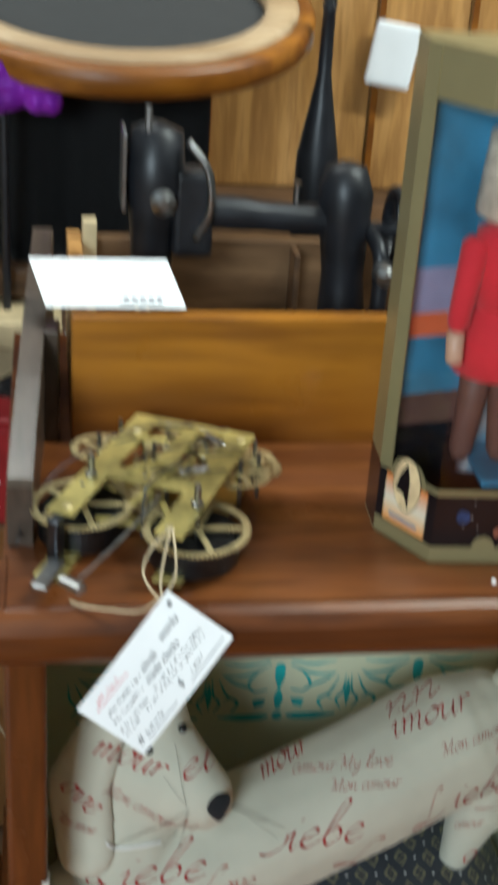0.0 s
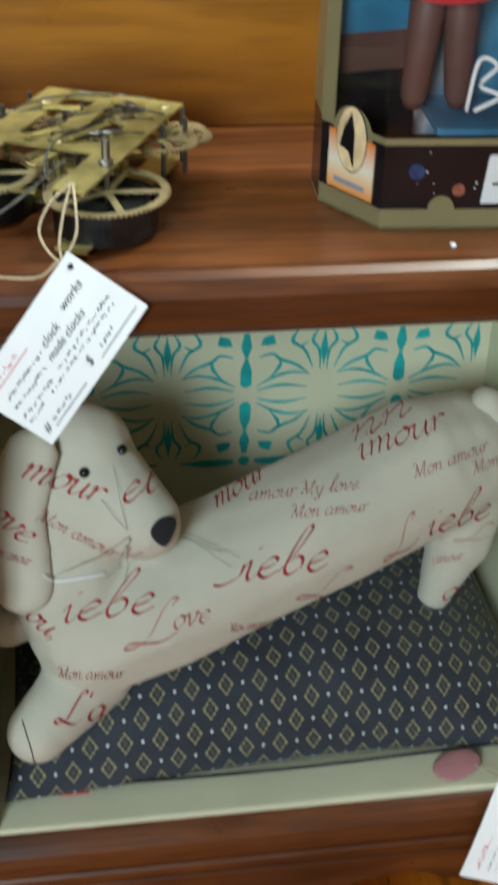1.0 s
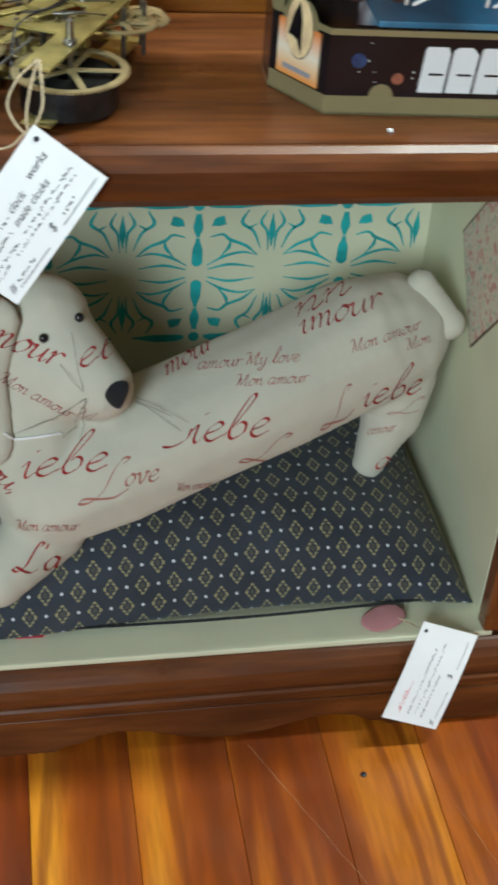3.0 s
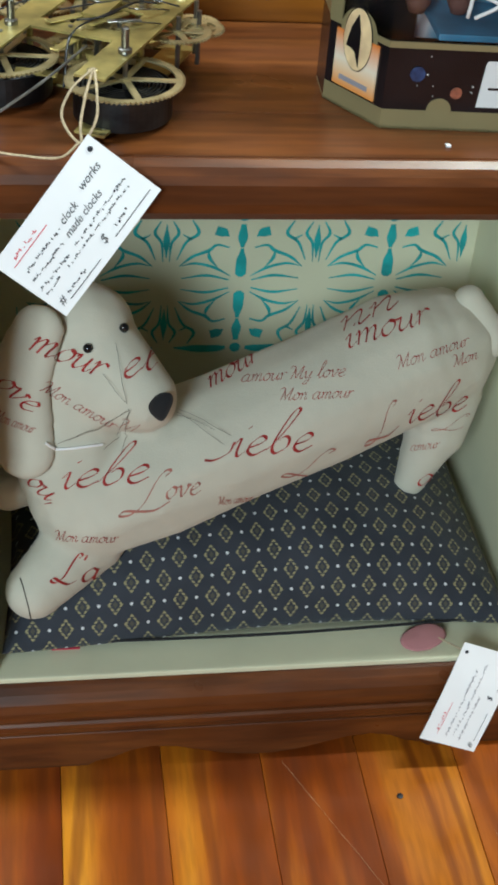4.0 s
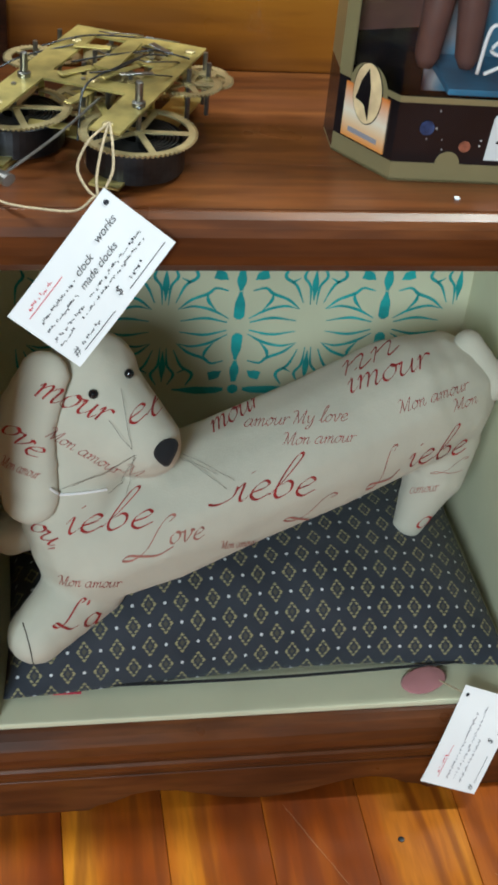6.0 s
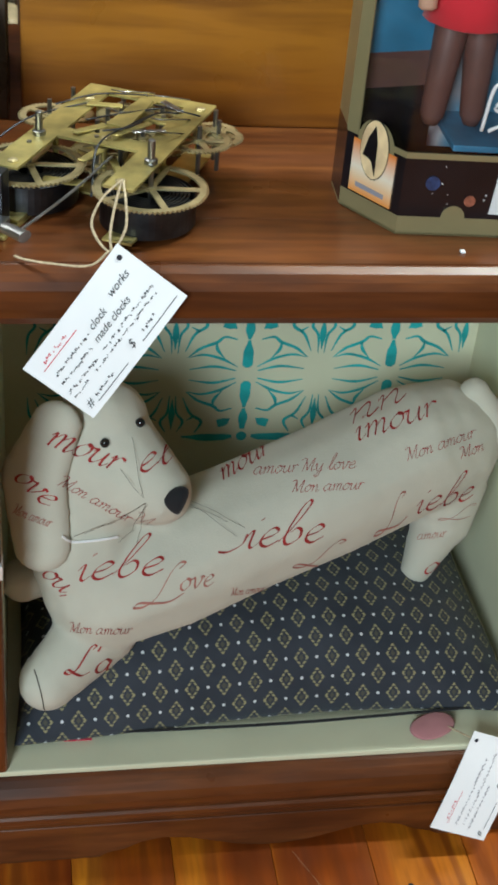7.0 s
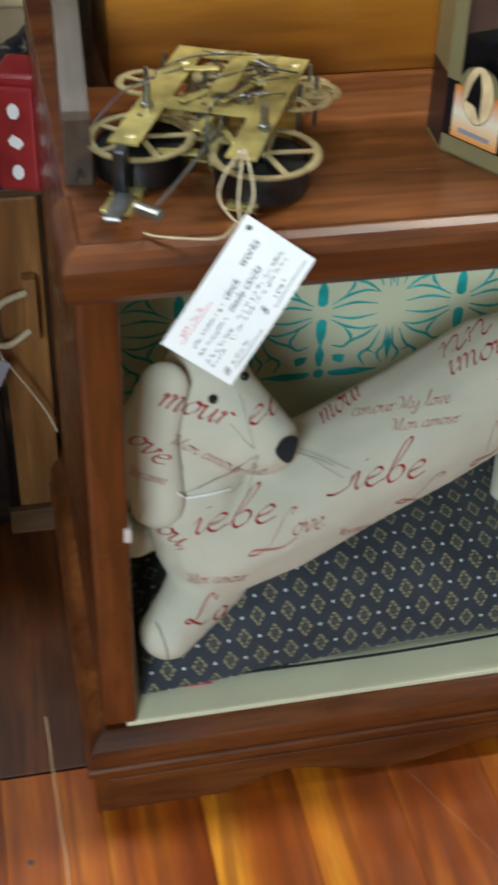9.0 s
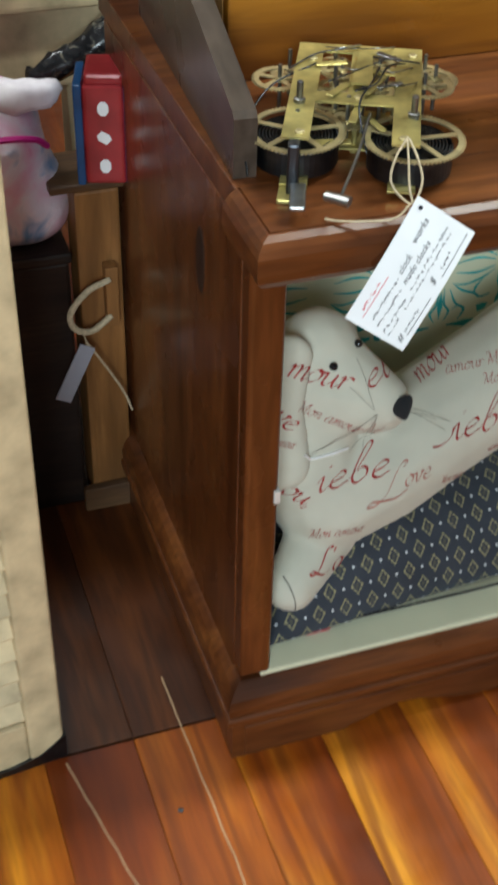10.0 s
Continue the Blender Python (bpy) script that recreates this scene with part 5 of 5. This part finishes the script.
# ---- behind: shop clutter past the cabinet ----
stand = thing("side_table", "dark wooden table behind the cabinet", "table")
part("tabletop", block(-0.06, 0.9, 0.55, 1.05, 0.52, 0.55, 0.004), BROWN, stand)
for x, y in ((0.1, 0.67), (0.85, 0.67), (0.1, 1.0), (0.85, 1.0)):
    part("leg", block(x, x + 0.045, y, y + 0.045, 0, 0.52, 0.004), BROWN, stand)
hoop = thing("round_tabletop", "round light wooden tray rim above the sewing machine", "wooden tray")
TRAY = pose(0.11, 0.67, 0.775, 12, 0, 0)
part("rim", lathe([(0.178, -0.008), (0.190, -0.007), (0.195, 0.0), (0.195, 0.016), (0.190, 0.021), (0.178, 0.021), (0.175, 0.006)], 64, TRAY, ring=True), HONEY, hoop, "honey-brown moulded edge", smooth=True)
part("border", lathe([(0.144, 0.010), (0.1779, 0.010), (0.1779, 0.0225), (0.172, 0.0255), (0.149, 0.0235), (0.144, 0.020)], 64, TRAY, ring=True), PALE_WOOD, hoop, "pale tan worn border", smooth=True)
part("panel", lathe([(0.001, 0.004), (0.1765, 0.004), (0.1765, 0.0098), (0.001, 0.0098)], 48, TRAY), DARK_CLOTH, hoop, "dark inset")
part("support", block(0.10, 0.13, 0.66, 0.69, 0.55, 0.7725, 0.004), BLACK_IRON, hoop)
for x0, x1, yy, mt, name in ((0.226, 0.425, 0.88, ORANGE, "a"), (0.4265, 0.5385, 0.88, ORANGE, "b"), (0.54, 0.65, 0.88, ORANGE, "c")):
    door = thing("cupboard_board", "upright orange-brown wooden cupboard board", "board")
    part("board", block(x0, x1, yy, yy + 0.018, 0.55, 1.15, 0.003), mt, door)
    part("edge_strip", block(x0, x0 + 0.008, yy - 0.004, yy - 0.0005, 0.55, 1.15, 0.001), HONEY, door)
vase = thing("dark_bottle", "slim dark bottle standing by the boards", "bottle")
part("glass", lathe([(0.018, 0.55), (0.021, 0.56), (0.021, 0.66), (0.012, 0.71), (0.007, 0.74), (0.006, 0.80), (0.008, 0.805)], 20, Matrix.Translation((0.305, 0.588, 0))), BLACK_IRON, vase, smooth=True)
part("stopper", lathe([(0.0055, 0.8052), (0.007, 0.81), (0.007, 0.822), (0.004, 0.826)], 14, Matrix.Translation((0.305, 0.588, 0))), DARK_STEEL, vase)
coat = thing("dark_garment", "black cloth garment standing folded on the table behind", "garment")
bm = bmesh.new()
rows = []
for i in range(25):
    u = i / 24
    x = -0.05 + 0.245 * u
    rows.append([bm.verts.new((x, 0.585 + 0.012 * math.sin(17 * u) + 0.002 * j, 0.5505 + 0.17 * j / 5)) for j in range(6)])
for a, c in zip(rows, rows[1:]):
    for j in range(5):
        bm.faces.new((a[j], c[j], c[j + 1], a[j + 1]))
back = bmesh.ops.solidify(bm, geom=bm.faces[:], thickness=0.006)
part("cloth", bm, DARK_CLOTH, coat, smooth=True)
part("hem", tube([(-0.05 + 0.245 * k / 24, 0.595 + 0.012 * math.sin(17 * k / 24), 0.722) for k in range(25)], 0.0045, 8), DARK_CLOTH, coat, "rolled hem", smooth=True)
foil = thing("purple_bow", "shiny purple foil ornament on dark cloth", "ornament")
bm = bmesh.new()
for k in range(7):
    blob_into(bm, (-0.03 + 0.012 * k, 0.52, 0.722 + 0.007 * math.sin(2 * k)), 0.013, (-0.026 + 0.012 * k, 0.516, 0.746 - 0.006 * math.sin(3 * k)), 0.009)
part("foil", evaluated(bm, [("REMESH", {"voxel_size": 0.0045})]), PURPLE, foil)
part("hanger", tube([(0.0, 0.53, 0.73), (0.0, 0.535, 0.514)], 0.004, 8), BLACK_IRON, foil)
jar = thing("white_paper", "folded white paper lying among the boards", "paper")
part("sheet", block(-0.028, 0.028, -0.012, 0.0, -0.037, 0.037, 0.005, m=pose(0.445, 0.872, 0.715, 0, 8, 0)), CARD, jar)
part("clip", block(0.445, 0.465, 0.8722, 0.8798, 0.72, 0.742, 0.001), BLACK_IRON, jar)

# ---- beside the cabinet ----
tin = thing("toy_tin", "red toy tin with blue edges and white emblems", "tin box")
TIN = frame_of((-0.021, 0.345, 0.385), (1, -0.3, 0), (0, 0, 1))
part("face", block(-0.006, 0.03, 0.0, 0.092, -0.05, 0.0, 0.004, 3, TIN), TIN_RED, tin)
for x0, x1 in ((-0.0135, -0.0058), (0.0298, 0.0365)):
    part("edge", block(x0, x1, -0.001, 0.094, -0.05, 0.0006, 0.002, 2, TIN), TIN_BLUE, tin, "rounded blue edge")
part("lid", block(-0.004, 0.03, 0.0905, 0.101, -0.05, -0.004, 0.003, 2, TIN), TIN_RED, tin)
for k, z in enumerate((0.018, 0.045, 0.072)):
    outline = [(0.0052 * (1.0 + (0.35 if k == 1 and i % 2 else 0.0)) * math.cos(math.pi * i / 4 + 0.4), 0.007 * (1.0 - (0.4 if k == 1 and i % 2 else 0.0)) * math.sin(math.pi * i / 4 + 0.4)) for i in range(8)]
    part("emblem", prism(outline, 0.0006, TIN @ Matrix.Translation((0.012, z, 0.0003))), WHITE_PRINT, tin)
post = thing("wooden_stand", "narrow orange-brown wooden stand behind the cabinet", "wooden stand")
part("upright", block(-0.038, 0.004, 0.353, 0.395, 0.0, 0.3742, 0.003), STAND_WOOD, post)
part("tray", block(-0.06, 0.03, 0.352, 0.42, 0.3745, 0.3828, 0.002), BROWN, post)
part("foot", block(-0.05, 0.005, 0.342, 0.3515, 0.0, 0.03, 0.002), BROWN, post)
loop = thing("cane_handle", "bent cane loop handle with a grey tag", "cane handle")
arc = [(-0.012, 0.338, 0.288), (-0.035, 0.334, 0.281), (-0.053, 0.330, 0.262), (-0.049, 0.331, 0.243), (-0.032, 0.335, 0.236), (-0.012, 0.339, 0.247)]
part("cane", tube(curve_points(arc, 8), 0.0032, 10), STRING, loop, smooth=True)
part("mount", block(-0.016, -0.004, 0.338, 0.352, 0.235, 0.30, 0.001), STAND_WOOD, loop)
part("tag", block(-0.008, 0.008, -0.001, 0.001, -0.062, 0.0, 0.0003, m=pose(-0.040, 0.325, 0.226, -6, 28, 0)), GREY_CARD, loop, "grey paper tag")
part("cord", tube(curve_points([(-0.045, 0.331, 0.243), (-0.041, 0.327, 0.232), (-0.040, 0.325, 0.222)], 4), 0.0006, 5), STRING, loop)
part("cord", tube(curve_points([(-0.041, 0.326, 0.23), (-0.025, 0.33, 0.2), (-0.006, 0.335, 0.16), (0.004, 0.338, 0.13)], 6), 0.0012, 5), STRING, loop)

bag = thing("pink_bag", "clear bag holding pink plush fabric", "plastic bag")
bm = bmesh.new()
for p0, r0, p1, r1 in (((-0.10, 0.40, 0.40), 0.05, (-0.075, 0.40, 0.35), 0.045), ((-0.18, 0.41, 0.41), 0.06, (-0.1, 0.41, 0.42), 0.05), ((-0.18, 0.41, 0.36), 0.06, (-0.09, 0.41, 0.345), 0.045)):
    blob_into(bm, p0, r0, p1, r1)
part("plush", evaluated(bm, [("REMESH", {"voxel_size": 0.007}), ("SMOOTH", {"factor": 0.5, "iterations": 5})]), PINK_BAG, bag)
bm = bmesh.new()
blob_into(bm, (-0.17, 0.395, 0.452), 0.026, (-0.05, 0.39, 0.455), 0.016)
me = evaluated(bm, [("REMESH", {"voxel_size": 0.007})])
for v in me.vertices:
    v.co += Vector((0.3, 1, 1)) * 0.007 * noise.noise(v.co * 45)
part("bag_top", me, plain("milky_plastic", (0.88, 0.78, 0.86), 0.25, var=0.2, scale=35), bag, "crumpled milky plastic top", smooth=True)
part("tie", tube(curve_points([(-0.16, 0.350, 0.43), (-0.11, 0.346, 0.437), (-0.07, 0.356, 0.430), (-0.055, 0.37, 0.415)], 6), 0.003, 6), plain("magenta_cord", (0.5, 0.01, 0.22), 0.5), bag, "magenta cord")
BLACK_WOOD = wood("black_brown_wood", (0.008, 0.005, 0.004), (0.02, 0.011, 0.008), (0.035, 0.02, 0.013), "x", 0.5)
low = thing("low_chest", "dark wooden low chest under the pink bag", "chest")
part("carcass", block(-0.42, -0.045, 0.36, 0.62, 0.0, 0.30, 0.004), BLACK_WOOD, low)
part("lid", block(-0.43, -0.043, 0.355, 0.63, 0.3005, 0.312, 0.003), BLACK_WOOD, low)

crate = thing("painted_shutter", "old cream-painted louvred shutter with chipped edges", "shutter", pose(-0.1405, 0.036, 0.0, 0, 0, 6))
part("stile", block(-0.031, 0.0, 0.0, 0.028, 0.0, 0.72, 0.004, 3), OLD_PAINT, crate)
part("stile", block(-0.40, -0.369, 0.0, 0.028, 0.0, 0.72, 0.004, 3), OLD_PAINT, crate)
part("bottom_rail", block(-0.369, -0.031, 0.002, 0.026, 0.004, 0.055, 0.003), OLD_PAINT, crate)
part("top_rail", block(-0.369, -0.031, 0.002, 0.026, 0.67, 0.72, 0.003), OLD_PAINT, crate)
for k in range(24):
    part("slat", block(-0.371, -0.029, -0.002, 0.002, -0.015, 0.015, 0.001, 1, pose(0, 0.014, 0.07 + 0.0255 * k, -38, 0, 0)), OLD_PAINT, crate)
part("worn_corner", prism([(-0.075, -0.0004), (0.0012, -0.0004), (0.0015, 0.03), (-0.008, 0.022), (-0.022, 0.012), (-0.05, 0.006), (-0.075, 0.005)], 0.0305, frame_of((0, 0.0293, 0), (1, 0, 0), (0, 0, 1))), DARK_STEEL, crate, "black worn metal corner")
board = thing("painted_bench", "cream-painted wooden bench behind the pink bag", "bench")
part("seat", block(-0.52, 0.052, 0.50, 0.66, 0.484, 0.514, 0.006, 3), OLD_PAINT, board)
part("apron", block(-0.50, 0.05, 0.512, 0.53, 0.405, 0.4838, 0.003), OLD_PAINT, board)
for x in (-0.50, 0.012):
    for y in (0.535, 0.61):
        part("leg", block(x, x + 0.04, y, y + 0.04, 0, 0.4838, 0.004), OLD_PAINT, board)
net = thing("black_bag", "crumpled black plastic bag with grey streaks", "plastic bag")
bm = bmesh.new()
for p0, r0, p1, r1 in (((-0.05, 0.462, 0.44), 0.009, (0.0, 0.462, 0.455), 0.018), ((0.0, 0.462, 0.455), 0.018, (0.05, 0.465, 0.478), 0.028), ((0.05, 0.465, 0.478), 0.028, (0.09, 0.47, 0.49), 0.03), ((0.05, 0.465, 0.45), 0.028, (0.06, 0.47, 0.41), 0.03)):
    blob_into(bm, p0, r0, p1, r1)
me = evaluated(bm, [("REMESH", {"voxel_size": 0.008})])
for v in me.vertices:
    v.co += Vector((1, 1, 1)) * 0.008 * noise.noise(v.co * 60)
net_mat, nt, b = nodes_of("black_plastic", 0.22)
nt.links.new(ramp(nt, noise_at(nt, coords(nt), 60, 5, 2.0), [(0.45, (0.008, 0.008, 0.01)), (0.62, (0.02, 0.02, 0.022)), (0.75, (0.25, 0.22, 0.16))]), b.inputs["Base Color"])
part("bag", me, net_mat, net)
part("knot", tube(curve_points([(0.056, 0.475, 0.48), (0.06, 0.475, 0.50), (0.058, 0.48, 0.513)], 4), 0.008, 8), net_mat, net)

# ---- floor planks ----
rnd = random.Random(11)
shared = {}
for k in range(-14, 16):
    x0 = 0.002 + 0.081 * k
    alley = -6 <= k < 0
    y, stop = -1.6 - rnd.uniform(0, 0.9), (0.035 if alley else 1.1)
    while y < stop:
        length = rnd.choice((1.4, 1.9, 2.3))
        if alley and y + length > stop - 0.4:
            length = max(0.05, round(stop - y, 3))
        if length not in shared:
            shared[length] = mesh_of(block(0, 0.0806, 0, length - 0.0005, -0.004, 0, 0.0004, 1), "plank")
            shared[length].materials.append(FLOOR)
        plank = new("plank", shared[length])
        plank.location = (x0, y, rnd.uniform(-0.0003, 0.0003))
        plank.parent = floor
        y += length + (0.001 if alley else 0.0)
    # left of the cabinet the planks go on in a darker wood colour
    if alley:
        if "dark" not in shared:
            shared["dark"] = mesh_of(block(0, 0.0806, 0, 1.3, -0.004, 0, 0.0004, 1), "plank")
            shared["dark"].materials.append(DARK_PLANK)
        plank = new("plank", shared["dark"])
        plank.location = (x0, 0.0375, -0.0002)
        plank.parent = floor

# worn scratches and a nail head or two in the varnish
SCRATCH = plain("bare_scratch", (0.55, 0.36, 0.2), 0.6)
for x0, y0, x1, y1, r in ((0.262, -0.02, 0.335, -0.17, 0.0001), (-0.036, 0.096, -0.030, -0.137, 0.0008), (-0.142, 0.027, -0.109, -0.13, 0.0008), (0.42, -0.1, 0.445, -0.19, 0.0001)):
    line = [(x0 + (x1 - x0) * k / 8 + 0.0008 * math.sin(3 * k), y0 + (y1 - y0) * k / 8, 0.0004) for k in range(9)]
    part("scratch", tube(line, r, 4), SCRATCH, floor)
for x, y in ((0.352, -0.062), (0.262, -0.17), (-0.06, -0.05)):
    part("nail_head", lathe([(0.0028, 0.0), (0.0026, 0.0006), (0.001, 0.0008)], 10, Matrix.Translation((x, y, 0.0001))), DARK_STEEL, floor)

fleck = thing("paper_fleck", "tiny white paper fleck on the cabinet top", "fleck")
part("fleck", block(0.3135, 0.3165, -0.0105, -0.007, SHELF + 0.0001, SHELF + 0.0014, 0.0005, m=None), CARD, fleck)
part("pin_knot", lathe([(0.0004, 0.0), (0.0032, 0.0), (0.003, 0.0006)], 12, frame_of((0.2586, -0.0055, 0.0708), (1, 0, 0), (0, 0.45, 0.9)) @ Matrix.Diagonal((1, 0.7, 1, 1))), BLACK_FELT, cabinet, "dark pin knot")
